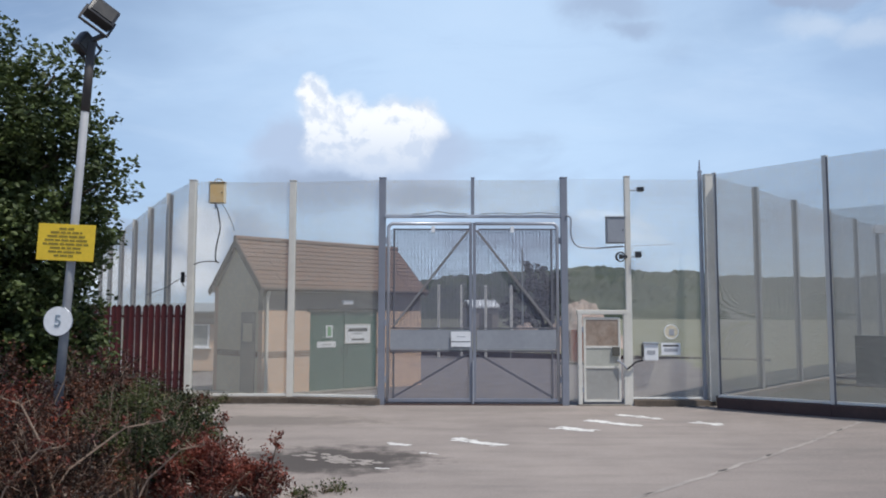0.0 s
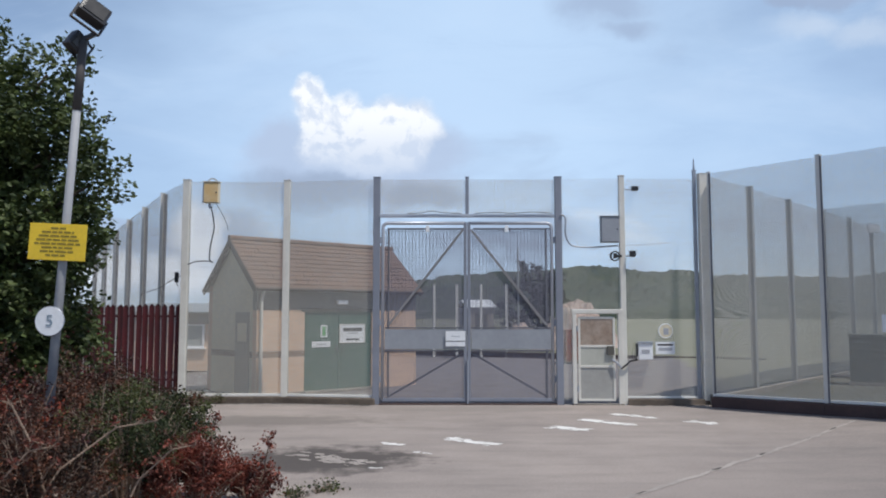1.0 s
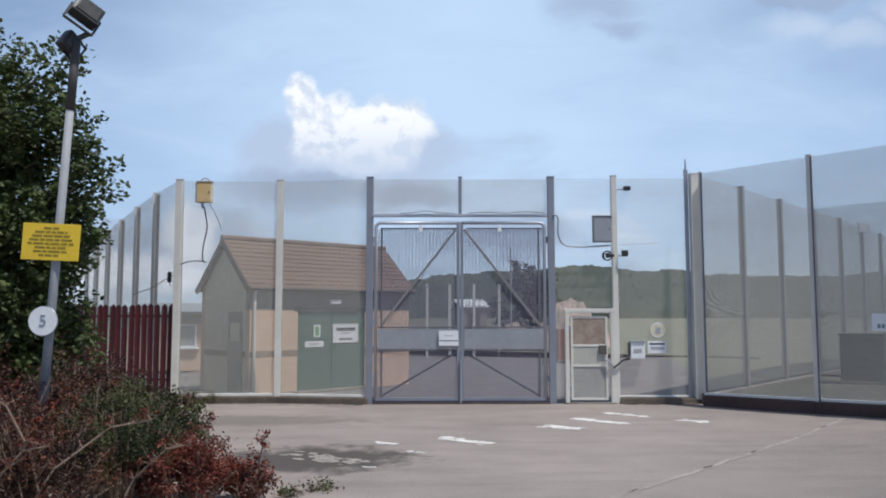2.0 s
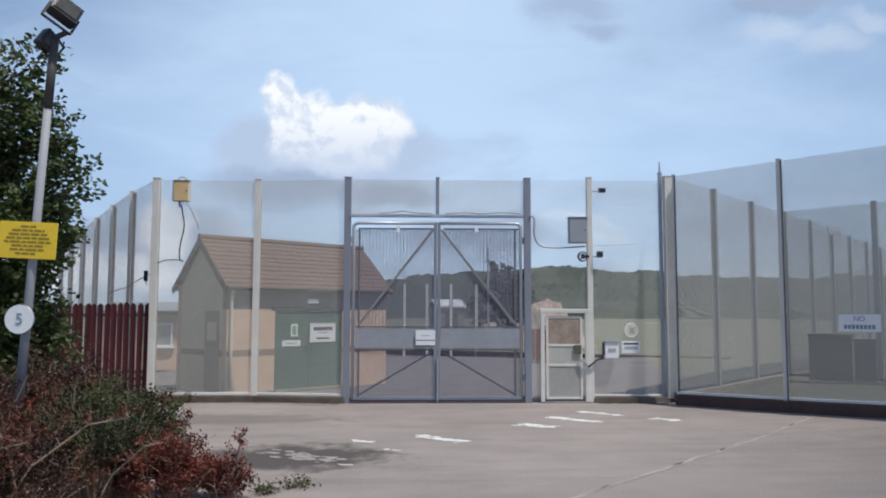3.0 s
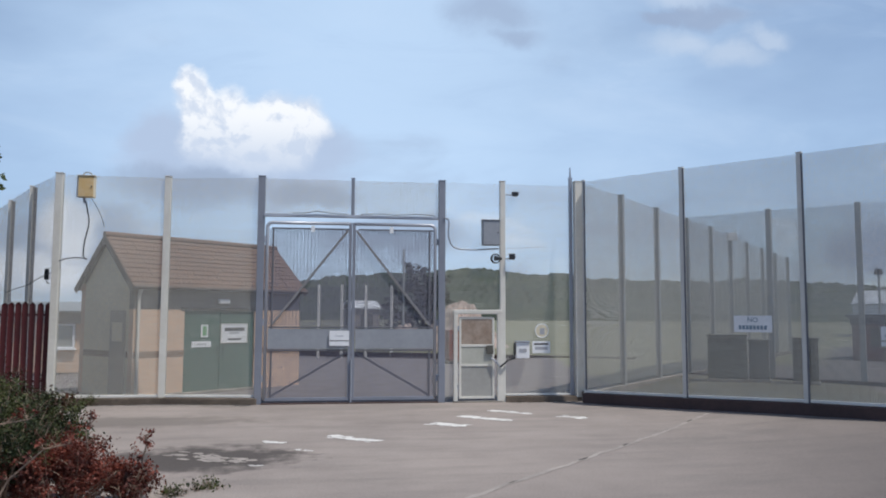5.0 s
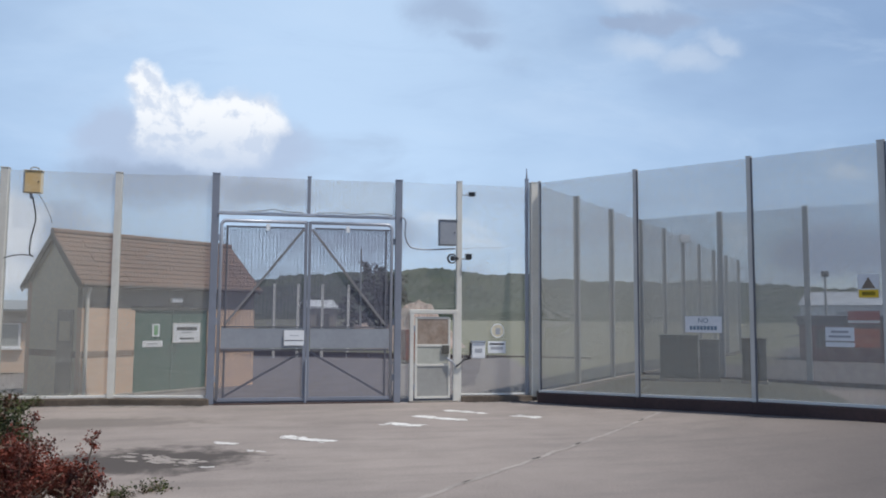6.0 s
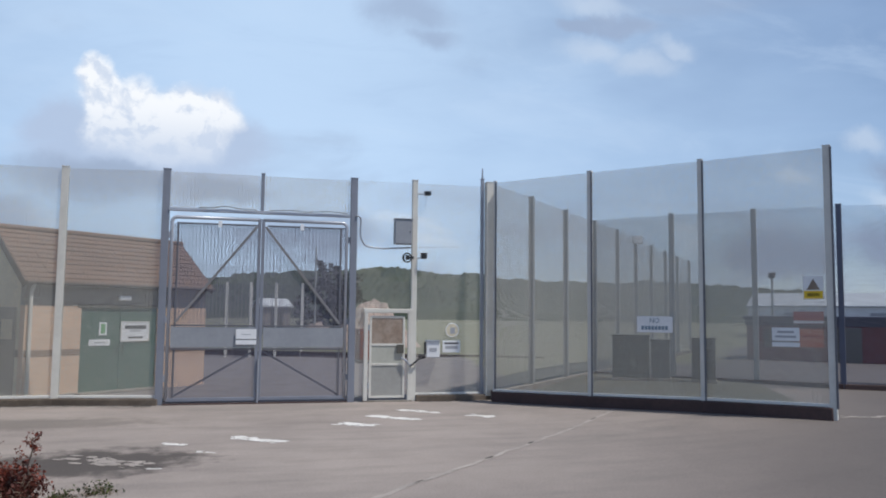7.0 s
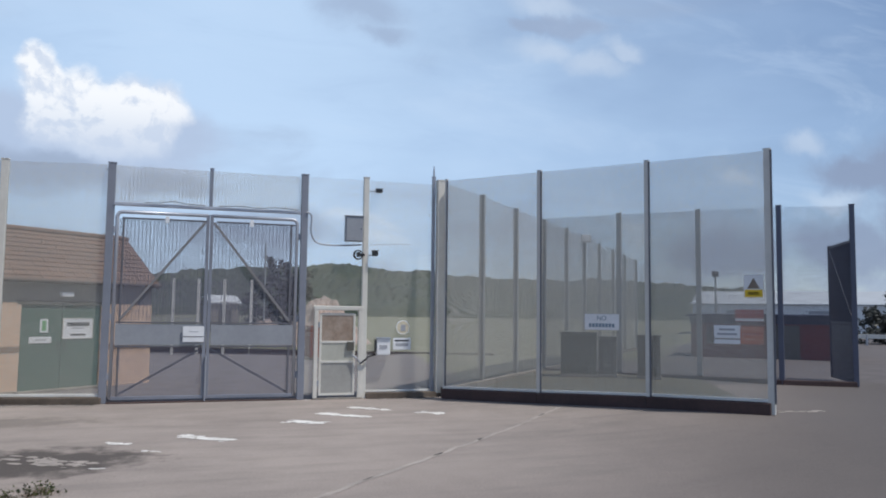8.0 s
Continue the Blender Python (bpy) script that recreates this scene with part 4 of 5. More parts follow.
fl = thing("fence_lamp", (15.33, 26.02, 4.78), "small pale lamp on top of an inner fence post", "lamp")
part("head", box((-0.2, -0.25, 0.0), (0.2, -0.08, 0.3), 0.03), WHITE, fl)
part("arm", box((-0.04, -0.08, 0.05), (0.04, 0.06, 0.13), 0.01), GALV, fl)

coil = thing("cable_coil", (4.18, 15.88, 3.24), "coil of black cable hung on the fence post", "cable")
for k in range(3):
    part("loop", tube([(0.09 * math.cos(a) * (1 + 0.08 * k), 0.02 * k, 0.1 * math.sin(a)) for a in [2 * math.pi * s / 20 for s in range(21)]], 0.014, 6), BLACK, coil)
part("clip", box((-0.02, -0.03, -0.03), (0.14, 0.05, 0.03), 0.008), BLACK, coil)
part("plug", box((-0.04, -0.04, -0.05), (0.04, 0.05, 0.06), 0.01), BLACK, coil)


def cctv(at, label, arm, body, scale=1.0):
    t = thing("security_camera", at, label, "camera", "security cameras")
    part("arm", tube(arm, 0.014, 6), GALV, t)
    part("housing", box(body[0], body[1], 0.012), BLACK, t)
    part("sunshield", box((body[0][0] - 0.01, body[0][1] - 0.01, body[1][2] + 0.001), (body[1][0] + 0.02, body[1][1] + 0.01, body[1][2] + 0.012), 0.003), BLACK, t)
    part("lens", tube([(body[1][0], (body[0][1] + body[1][1]) / 2, (body[0][2] + body[1][2]) / 2), (body[1][0] + 0.02, (body[0][1] + body[1][1]) / 2, (body[0][2] + body[1][2]) / 2)], 0.025, 10), GLASS, t)
    return t


cctv((4.42, 15.93, 4.72), "small security camera on a bracket near the post top", [(0, 0, 0.0), (0.16, -0.03, 0.0), (0.18, -0.03, 0.02)], ((0.15, -0.09, -0.03), (0.28, 0.03, 0.05)))
cctv((4.42, 15.93, 3.26), "small black camera on the fence post", [(0, 0, -0.02), (0.1, -0.03, -0.02), (0.11, -0.03, 0.0)], ((0.08, -0.10, -0.04), (0.20, 0.02, 0.08)))
letter = thing("letter_box", (4.79, 15.90, 1.17), "white steel letter box on the mesh fence", "letter box")
part("case", box((-0.155, -0.09, -0.19), (0.155, 0.06, 0.17), 0.02), WHITE, letter)
part("flap", box((-0.16, -0.115, 0.17), (0.16, 0.06, 0.20), 0.006), GALV, letter)
part("print", box((-0.09, -0.097, -0.05), (0.08, -0.091, 0.03)), GREYINK, letter)
part("side_bracket", box((-0.19, -0.05, -0.12), (-0.156, 0.05, 0.16), 0.004), DARKDOOR, letter)
dial = thing("round_sign", (5.27, 15.955, 1.60), "round pale plate with a grey emblem on the mesh", "sign")
part("plate", disc(0.15, 0.014), RENDER, dial)
part("rim", tube([(0.15 * math.cos(a), 0, 0.15 * math.sin(a)) for a in [2 * math.pi * s / 32 for s in range(33)]], 0.012, 6), WHITE, dial)
part("print", box((-0.05, -0.012, -0.08), (0.06, -0.006, 0.06), 0.002), GREYINK, dial)


# notices on the side fence
notice("notice", (8.53, 12.57, 1.80), (0.73, 0.32), WHITE, "white warning notice with blue-grey lettering on the mesh", -50, [(0.13 + 0.095 * k, 0.17, 0.13 + 0.095 * k + 0.072, 0.41, BLUEINK) for k in range(8)])
no_text = thing("lettering", (8.53, 12.57, 1.80), "blue-grey lettering on the white notice", "lettering", turn=-50)
part("letters", shifted(lettering("NO", 0.13), 0, -0.010, 0.075), BLUEINK, no_text)
notice("notice", (10.09, 10.68, 1.66), (0.47, 0.24), WHITE, "pale notice with faded print on the mesh", -51, [(0.12, 0.25, 0.88, 0.4, GREYINK), (0.2, 0.6, 0.8, 0.75, GREYINK)])
notice("notice", (10.09, 10.68, 1.475), (0.47, 0.08), WHITE, "narrow white strip notice below another", -51)
warn = notice("warning_sign", (10.40, 10.31, 2.50), (0.34, 0.42), WHITE, "white and yellow warning sign with a dark triangle", -51, [(0.04, 0.03, 0.96, 0.36, YELLOW), (0.2, 0.12, 0.8, 0.27, OLIVE)])
bm = bmesh.new()
vs = [bm.verts.new(p) for p in ((-0.11, -0.009, -0.04), (0.11, -0.009, -0.04), (0.0, -0.009, 0.16))]
f = bm.faces.new(vs)
ext = bmesh.ops.extrude_face_region(bm, geom=[f])
bmesh.ops.translate(bm, verts=[v for v in ext["geom"] if isinstance(v, bmesh.types.BMVert)], vec=(0, 0.004, 0))
bmesh.ops.recalc_face_normals(bm, faces=bm.faces)
part("triangle", bm, material("faded_brown_print", (0.22, 0.17, 0.13), (0.30, 0.25, 0.2), rough=0.6, large=5, fine=40, relief=0.0), warn)
notice("notice", (15.60, 16.80, 1.97), (0.76, 0.34), REDSIGN, "dark red board with a white stripe on the far mesh", -47, [(0.0, 0.06, 1.0, 0.26, WHITE)])
notice("notice", (15.64, 16.76, 1.42), (0.62, 0.5), ORANGE, "faded orange-red board on the far mesh", -47, [(0.1, 0.55, 0.9, 0.62, REDSIGN)])


# ---- switch house ----
def build_house():
    h = thing("utility_building", (-4.06, 17.5, 0), "small tan brick utility building with brown tiled roof", "building", turn=42.6)
    W, D, EAVE, RIDGE = 5.0, 2.52, 2.70, 3.84
    d0, d1, dh = 1.34, 3.44, 2.06
    # front wall in piers round the doorway
    for x0, x1 in ((0.0, d0), (d1, W)):
        part("front_wall", box((x0, 0, 0), (x1, 0.2, dh)), TANBRICK, h)
        part("brick_band", box((x0 - 0.003, -0.004, 0.92), (x1 + 0.003, 0.0, 1.07)), BROWNBRICK, h, "darker brown brick band")
    # the shadow below the eaves, put into the upper wall's darker colour
    part("upper_wall", box((0, 0.012, dh), (W, 0.2, EAVE)), BROWNGREY, h, "upper wall in brown-grey that carries the eaves' shade")
    # gable walls
    for x0, x1 in ((0.0, 0.2), (W - 0.2, W)):
        bm = bmesh.new()
        prof = [(0.2, 0), (D - 0.2, 0), (D - 0.2, EAVE), (D / 2, RIDGE - 0.10), (0.2, EAVE)]
        a = [bm.verts.new((x0, y, z)) for y, z in prof]
        b = [bm.verts.new((x1, y, z)) for y, z in prof]
        bm.faces.new(a[::-1])
        bm.faces.new(b)
        for k in range(5):
            bm.faces.new((a[k], a[(k + 1) % 5], b[(k + 1) % 5], b[k]))
        bmesh.ops.recalc_face_normals(bm, faces=bm.faces)
        part("gable_wall", bm, RENDER, h, "grey-green rendered gable")
    part("gable_cheek", box((0.0, -0.0, dh), (0.012, 0.2, EAVE)), BROWNGREY, h)
    part("back_wall", box((0, D - 0.2, 0), (W, D, EAVE)), TANBRICK, h)
    part("gable_band", box((-0.004, 0.2, 0.92), (0.0, D - 0.2, 1.07)), BROWNBRICK, h)
    side = part("side_door", box((-0.022, 0.32, 0.05), (-0.004, 1.02, 2.02), 0.004), BROWNGREY, h, "brown-grey side door")
    part("vent", box((-0.03, 0.45, 1.3), (-0.021, 0.9, 1.75)), RENDER, side)
    # doors
    part("lintel", box((d0 - 0.1, -0.012, dh - 0.03), (d1 + 0.1, 0.012, dh + 0.05)), DARKDOOR, h)
    mid = (d0 + d1) / 2
    for x0, x1, knob in ((d0 + 0.01, mid - 0.006, mid - 0.09), (mid + 0.006, d1 - 0.01, mid + 0.09)):
        door = part("door", box((x0, 0.03, 0.05), (x1, 0.08, dh - 0.03), 0.006), GREENDOOR, h, "dark green steel door")
        part("handle", tube([(knob, 0.02, 0.95), (knob, -0.02, 1.0), (knob, -0.02, 1.12), (knob, 0.02, 1.15)], 0.012, 6), BLACK, door)
        for z in (0.4, 1.7):
            hx = x0 + 0.01 if knob > mid - 0.1 and x0 < mid - 0.5 else x1 - 0.01
            part("hinge", tube([(hx, 0.022, z - 0.05), (hx, 0.022, z + 0.05)], 0.012, 6), BLACK, door)
    part("door_step", box((d0 - 0.1, -0.25, 0.0), (d1 + 0.1, 0.2, 0.05), 0.01), KERB, h)
    part("plinth", box((-0.03, -0.03, 0.0), (d0 - 0.11, 0.03, 0.06), 0.008), KERB, h)
    # roof
    half, over, side_over = D / 2, 0.15, 0.10
    slope = math.atan2(RIDGE - EAVE, half)
    run = (half + over) / math.cos(slope)
    courses = 11
    pitch = run / courses
    rng = random.Random(4)
    course_meshes = []
    for v in range(3):
        bm = bmesh.new()
        n = 17
        w = (W + 2 * side_over) / n
        for k in range(n):
            drop = rng.uniform(-0.004, 0.006)
            add_box(bm, (-side_over + k * w + 0.003, -0.02, drop), (-side_over + (k + 1) * w - 0.003, pitch + 0.03, drop + 0.035))
        me = bpy.data.meshes.new("tile_course")
        bm.to_mesh(me)
        bm.free()
        me.materials.append(TILE)
        course_meshes.append(me)
    for face in (0, 1):
        base = Matrix.Translation((0, -over, EAVE - over * math.tan(slope))) @ Matrix.Rotation(slope, 4, "X")
        if face:
            base = Matrix.Translation((W, D, 0)) @ Matrix.Rotation(math.pi, 4, "Z") @ base
        deck = part("roof_deck", box((-side_over + 0.01, 0.0, -0.04), (W + side_over - 0.01, run, -0.006)), BROWNGREY, h)
        deck.matrix_basis = base
        for k in range(courses):
            ob = new("tile_course", course_meshes[k % 3])
            ob.parent = h
            ob.matrix_basis = base @ Matrix.Translation((0, k * pitch, 0.012)) @ Matrix.Rotation(-0.09, 4, "X")
        for x in (-side_over - 0.02, W + side_over - 0.005):
            ob = part("barge_board", box((x, -0.01, -0.13), (x + 0.025, run, 0.03)), EAVES, h)
            ob.matrix_basis = base
    part("ridge_tiles", tube([(-side_over - 0.02, half, RIDGE + 0.035), (W + side_over + 0.02, half, RIDGE + 0.035)], 0.085, 10), TILE, h)
    zf = EAVE - over * math.tan(slope)
    part("gutter", tube([(-side_over, -over - 0.03, zf + 0.01), (W + side_over, -over - 0.03, zf + 0.01)], 0.05, 8), EAVES, h)
    part("soffit_board", box((-side_over, -over, zf - 0.03), (W + side_over, 0.011, zf - 0.008)), EAVES, h)
    part("downpipe", tube([(0.09, -over - 0.02, zf - 0.03), (0.09, -0.06, zf - 0.2), (0.09, -0.06, 0.1)], 0.04, 10), CREAM, h, "pale downpipe")
    lamp = part("bulkhead_lamp", box((2.28, -0.10, 2.22), (2.60, 0.0, 2.33), 0.03), WHITE, h, "white bulkhead lamp")
    part("back_plate", box((2.25, -0.012, 2.20), (2.63, 0.011, 2.35), 0.004), BROWNGREY, lamp)
    return h


house = build_house()


def on_house(x, z, y=-0.02):
    p = house.matrix_world @ Vector((x, y, z))
    return (p.x, p.y, p.z)


notice("notice", on_house(1.93, 1.53, 0.02), (0.20, 0.31), WHITE, "small white sign with a green figure on the door", 42.6, [(0.22, 0.12, 0.78, 0.88, GREENINK)])
notice("notice", on_house(1.85, 1.20, 0.02), (0.56, 0.15), WHITE, "white strip notice on the green door", 42.6, [(0.25, 0.4, 0.75, 0.6, GREYINK)])
notice("notice", on_house(2.82, 1.46, 0.02), (0.78, 0.46), WHITE, "large white notice with a dark heading on the door", 42.6, [(0.12, 0.62, 0.9, 0.82, INK), (0.3, 0.48, 0.7, 0.55, GREYINK), (0.25, 0.12, 0.78, 0.22, INK)], frame_mat=CREAM)


# ---- lamp column with its signs ----
LX, LY = -4.25, 7.95
lean = 3.05
column = thing("lamp_column", (LX, LY, 0), "leaning grey steel lamp column with two floodlights", "lamp column")
column.matrix_world = pose(LX, LY, 0, 0, lean, 0)
part("shaft", tube([(0, 0, -0.05), (0, 0, 2.7), (0, 0, 5.22)], [0.056, 0.05, 0.045], 14), POLE, column, "", True)
part("sleeve", tube([(0, 0, 4.42), (0, 0, 5.28)], [0.052, 0.052], 14), SOFFITDARK, column, "", True)


def floodlight(m, w, h, d, label):
    f = part("floodlight", box((-w / 2, -d / 2, -h / 2), (w / 2, d / 2, h / 2), 0.03), BLACK, column, label)
    f.matrix_basis = m
    part("glass", box((-w / 2 + 0.035, -d / 2 - 0.012, -h / 2 + 0.035), (w / 2 - 0.035, -d / 2 + 0.001, h / 2 - 0.035), 0.004), GLASS, f, "dusty glass")
    for s in (-1, 1):
        part("yoke", beam((s * (w / 2 + 0.012), 0, 0), (s * (w / 2 + 0.012), 0.02, -h / 2 - 0.1), 0.03, 0.014, 0), BLACK, f)
    part("yoke_foot", box((-w / 2 - 0.02, 0.0, -h / 2 - 0.115), (w / 2 + 0.02, 0.035, -h / 2 - 0.10)), BLACK, f)
    for k in range(5):
        part("fin", box((-w / 2 + 0.03, d / 2, -h / 2 + 0.04 + k * (h - 0.08) / 4.6), (w / 2 - 0.03, d / 2 + 0.035, -h / 2 + 0.05 + k * (h - 0.08) / 4.6)), BLACK, f)
    return f


floodlight(pose(0.12, -0.06, 5.62, -22, 26, 38), 0.34, 0.27, 0.16, "large black floodlight, tilted")
floodlight(pose(-0.09, 0.0, 5.26, 0, -58, 60), 0.24, 0.20, 0.14, "small black floodlight, turned aside")
part("cross_bracket", beam((-0.12, 0, 5.24), (0.14, 0, 5.38), 0.05, 0.05), BLACK, column)


def sign_words():
    """Eight centred lines of unreadable words, as bars."""
    rng = random.Random(12)
    words = []
    for k, half in enumerate((0.13, 0.28, 0.33, 0.37, 0.40, 0.27, 0.29, 0.19)):
        z, x = 0.845 - 0.105 * k, 0.5 - half
        while x < 0.5 + half - 0.03:
            w = min(rng.uniform(0.07, 0.2), 0.5 + half - x)
            words.append((x, z, x + w, z + 0.055, OLIVE))
            x += w + 0.022
    return words


ysign = notice("warning_sign", (-4.145, LY - 0.075, 2.815), (0.69, 0.435), YELLOW, "yellow warning sign with lines of dark print", -2, sign_words(), tilt=2.6)
for z in (-0.12, 0.12):
    part("clamp", tube([(0.062 * math.cos(a), 0.075 + 0.062 * math.sin(a), z) for a in [2 * math.pi * s / 16 for s in range(17)]], 0.008, 5), GALV, ysign)
five = thing("speed_sign", (-4.20, LY - 0.075, 1.885), "round white sign with a blue-grey figure five on the column", "sign")
part("plate", disc(0.168, 0.012), WHITE, five)
part("rim", tube([(0.168 * math.cos(a), 0, 0.168 * math.sin(a)) for a in [2 * math.pi * s / 36 for s in range(37)]], 0.007, 6), GALV, five)
part("figure", shifted(lettering("5", 0.19), 0, -0.011, 0), BLUEINK, five)


# ---- red palisade ----
def build_palisade():
    t = thing("palisade_fence", (-5.95, 16.5, 0), "dark red steel palisade fence in front of the mesh", "fence")
    bm = bmesh.new()
    prof = [(-0.067, 0.0), (-0.026, 0.02), (0.026, 0.02), (0.067, 0.0)]
    low = [bm.verts.new((x, y, 0.05)) for x, y in prof] + [bm.verts.new((x, y + 0.005, 0.05)) for x, y in prof[::-1]]
    high = [bm.verts.new((x, y, 2.14)) for x, y in prof] + [bm.verts.new((x, y + 0.005, 2.14)) for x, y in prof[::-1]]
    tip = bm.verts.new((0, 0.012, 2.20))
    for k in range(8):
        bm.faces.new((low[k], low[(k + 1) % 8], high[(k + 1) % 8], high[k]))
        bm.faces.new((high[k], high[(k + 1) % 8], tip))
    bmesh.ops.recalc_face_normals(bm, faces=bm.faces)
    me = bpy.data.meshes.new("pale")
    bm.to_mesh(me)
    bm.free()
    me.materials.append(REDPALE)
    rng = random.Random(8)
    d = Vector((-1.0, 0.13)).normalized()
    start = Vector(F1) + Vector((-0.15, 0.03))
    turn = math.degrees(math.atan2(-d.y, -d.x))
    for k in range(30):
        p = start + d * (k * 0.155)
        ob = new("pale", me)
        ob.parent = t
        ob.matrix_parent_inverse = t.matrix_world.inverted()
        ob.matrix_basis = pose(p.x, p.y, ground_z(p.x, p.y) + rng.uniform(-0.012, 0.012), 0, rng.uniform(-0.6, 0.6), turn)
    for z in (0.5, 1.92):
        a, b = start + Vector((0.03, 0.045)), start + d * 4.6 + Vector((0, 0.045))
        world_part(link("rail", beam((*a, z), (*b, z), 0.035, 0.05), REDPALE), t)
    for k in (12, 28):
        p = start + d * ((k + 0.5) * 0.155) + Vector((0, 0.1))
        set_post(t, p.x, p.y, ground_z(p.x, p.y), 2.1, REDPALE, 0.07, turn)


build_palisade()


# ---- things in the enclosure ----
def equipment(at, size, mat, label, turn):
    w, d, h = size
    t = thing("equipment_cabinet", at, label, "cabinet", "cabinets in the enclosure", turn)
    part("plinth", box((-w / 2 - 0.03, -d / 2 - 0.03, 0), (w / 2 + 0.03, d / 2 + 0.03, 0.08), 0.01), KERB, t)
    part("body", box((-w / 2, -d / 2, 0.08), (w / 2, d / 2, h), 0.02), mat, t)
    part("roof", box((-w / 2 - 0.03, -d / 2 - 0.04, h), (w / 2 + 0.03, d / 2 + 0.03, h + 0.05), 0.012), mat, t)
    for x in (-w / 4, w / 4):
        door = part("door", box((x - w / 4 + 0.015, -d / 2 - 0.015, 0.13), (x + w / 4 - 0.015, -d / 2 - 0.001, h - 0.04), 0.005), mat, t)
        part("handle", box((x - 0.015 if x > 0 else x + 0.0, -d / 2 - 0.035, h * 0.5), (x + 0.0 if x > 0 else x + 0.015, -d / 2 - 0.015, h * 0.5 + 0.12)), BLACK, door)
    return t


equipment((11.2, 18.6, ground_z(11.2, 18.6)), (1.0, 0.6, 1.22), CABINET, "green steel equipment cabinet behind the mesh", -30)
equipment((11.95, 18.3, ground_z(11.95, 18.3)), (0.5, 0.4, 1.1), CABINETGREY, "grey steel equipment cabinet behind the mesh", -32)
equipment((12.95, 17.75, ground_z(12.95, 17.75)), (0.62, 0.55, 1.18), DARKDOOR, "dark steel equipment cabinet behind the mesh", -34)

# open gate leaf at the end of the far fence
og = thing("open_gate_leaf", (17.78, 15.45, 0.1), "tall dark mesh gate leaf standing open", "gate")
ends = ((17.90, 15.40), (19.02, 17.35))
for x, y in ends:
    set_post(og, x, y, 0.16, 4.1, NAVY, 0.08, 15, name="stile")
for z in (0.2, 1.3, 1.8, 4.06):
    world_part(link("rail", beam((*ends[0], z), (*ends[1], z), 0.05, 0.07), NAVY), og)
set_sheet(og, *ends, 0.2, 4.06, mat=DARKWIRE, upright=True, r=0.0038)
world_part(link("lower_sheet", beam((*ends[0], 1.0), (*ends[1], 1.0), 0.02, 1.5, 0), NAVY), og)
world_part(link("brace", beam((*ends[0], 1.85), (*ends[1], 4.0), 0.04, 0.05), NAVY), og)


# ---- buildings further off ----
def long_cabin():
    t = thing("site_cabin", (-8.0, 27.6, 0), "long low cabin with tan walls and weathered grey roof", "building")
    part("wall", box((-3.0, 0.0, -0.1), (3.0, 4.6, 2.0)), TANBRICK, t)
    part("fascia", box((-3.1, -0.12, 1.60), (3.1, 0.0, 2.0), 0.01), BROWNGREY, t, "brown-grey fascia")
    bm = bmesh.new()
    a = [bm.verts.new((-3.3, y, z)) for y, z in ((-0.3, 2.0), (-0.3, 2.06), (2.3, 2.40), (4.9, 2.06), (4.9, 2.0))]
    b = [bm.verts.new((3.3, v.co.y, v.co.z)) for v in a]
    for k in range(5):
        bm.faces.new((a[k], a[(k + 1) % 5], b[(k + 1) % 5], b[k]))
    bm.faces.new(a)
    bm.faces.new(b[::-1])
    bmesh.ops.recalc_face_normals(bm, faces=bm.faces)
    part("roof", bm, material("weathered_cabin_roof", (0.24, 0.26, 0.27), (0.19, 0.205, 0.215), rough=0.7, large=0.4, fine=6, relief=0.1), t, "weathered grey roof")
    blind = material("pale_window_blind", (0.34, 0.36, 0.35), (0.28, 0.30, 0.29), rough=0.3, large=1.0, fine=10, relief=0.0)
    x0, x1, z0, z1 = -1.19, -0.36, 0.74, 1.60
    win = part("window", box((x0, -0.03, z0), (x1, 0.0, z1), 0.004), blind, t, "window with a pale blind")
    for p, q in (((x0, z0), (x0 + 0.07, z1)), ((x1 - 0.07, z0), (x1, z1)), ((x0 + 0.07, z1 - 0.06), (x1 - 0.07, z1)), ((x0 + 0.07, z0), (x1 - 0.07, z0 + 0.07))):
        part("window_frame", box((p[0], -0.07, p[1]), (q[0], -0.032, q[1]), 0.004), WHITE, win, "white frame")
    part("sill", box((x0 - 0.06, -0.12, z0 - 0.05), (x1 + 0.06, -0.002, z0 - 0.003), 0.004), WHITE, win, "white sill")
    return t


long_cabin()


def shed(name, at, turn, w, d, h, rise, wall, roof, label, openings=()):
    """A low building: walls, a pitched roof with its ridge along x, and doors or windows on its front."""
    t = thing(name, at, label, "building", turn=turn)
    part("wall", box((-w / 2, -d / 2, 0), (w / 2, d / 2, h)), wall, t)
    bm = bmesh.new()
    o = 0.2
    prof = [(-d / 2 - o, h - 0.02), (0, h + rise), (d / 2 + o, h - 0.02), (d / 2 + o, h + 0.10), (0, h + rise + 0.14), (-d / 2 - o, h + 0.10)]
    a = [bm.verts.new((-w / 2 - o, y, z)) for y, z in prof]
    b = [bm.verts.new((w / 2 + o, y, z)) for y, z in prof]
    bm.faces.new(a)
    bm.faces.new(b[::-1])
    for k in range(6):
        bm.faces.new((a[k], a[(k + 1) % 6], b[(k + 1) % 6], b[k]))
    bmesh.ops.recalc_face_normals(bm, faces=bm.faces)
    part("roof", bm, roof, t)
    for x0, z0, x1, z1, mt in openings:
        op = part("opening", box((x0, -d / 2 - 0.05, z0), (x1, -d / 2 + 0.001, z1), 0.004), mt, t)
        part("sill", box((x0 - 0.05, -d / 2 - 0.09, z0 - 0.06), (x1 + 0.05, -d / 2 - 0.001, z0)), KERB, op)
    return t


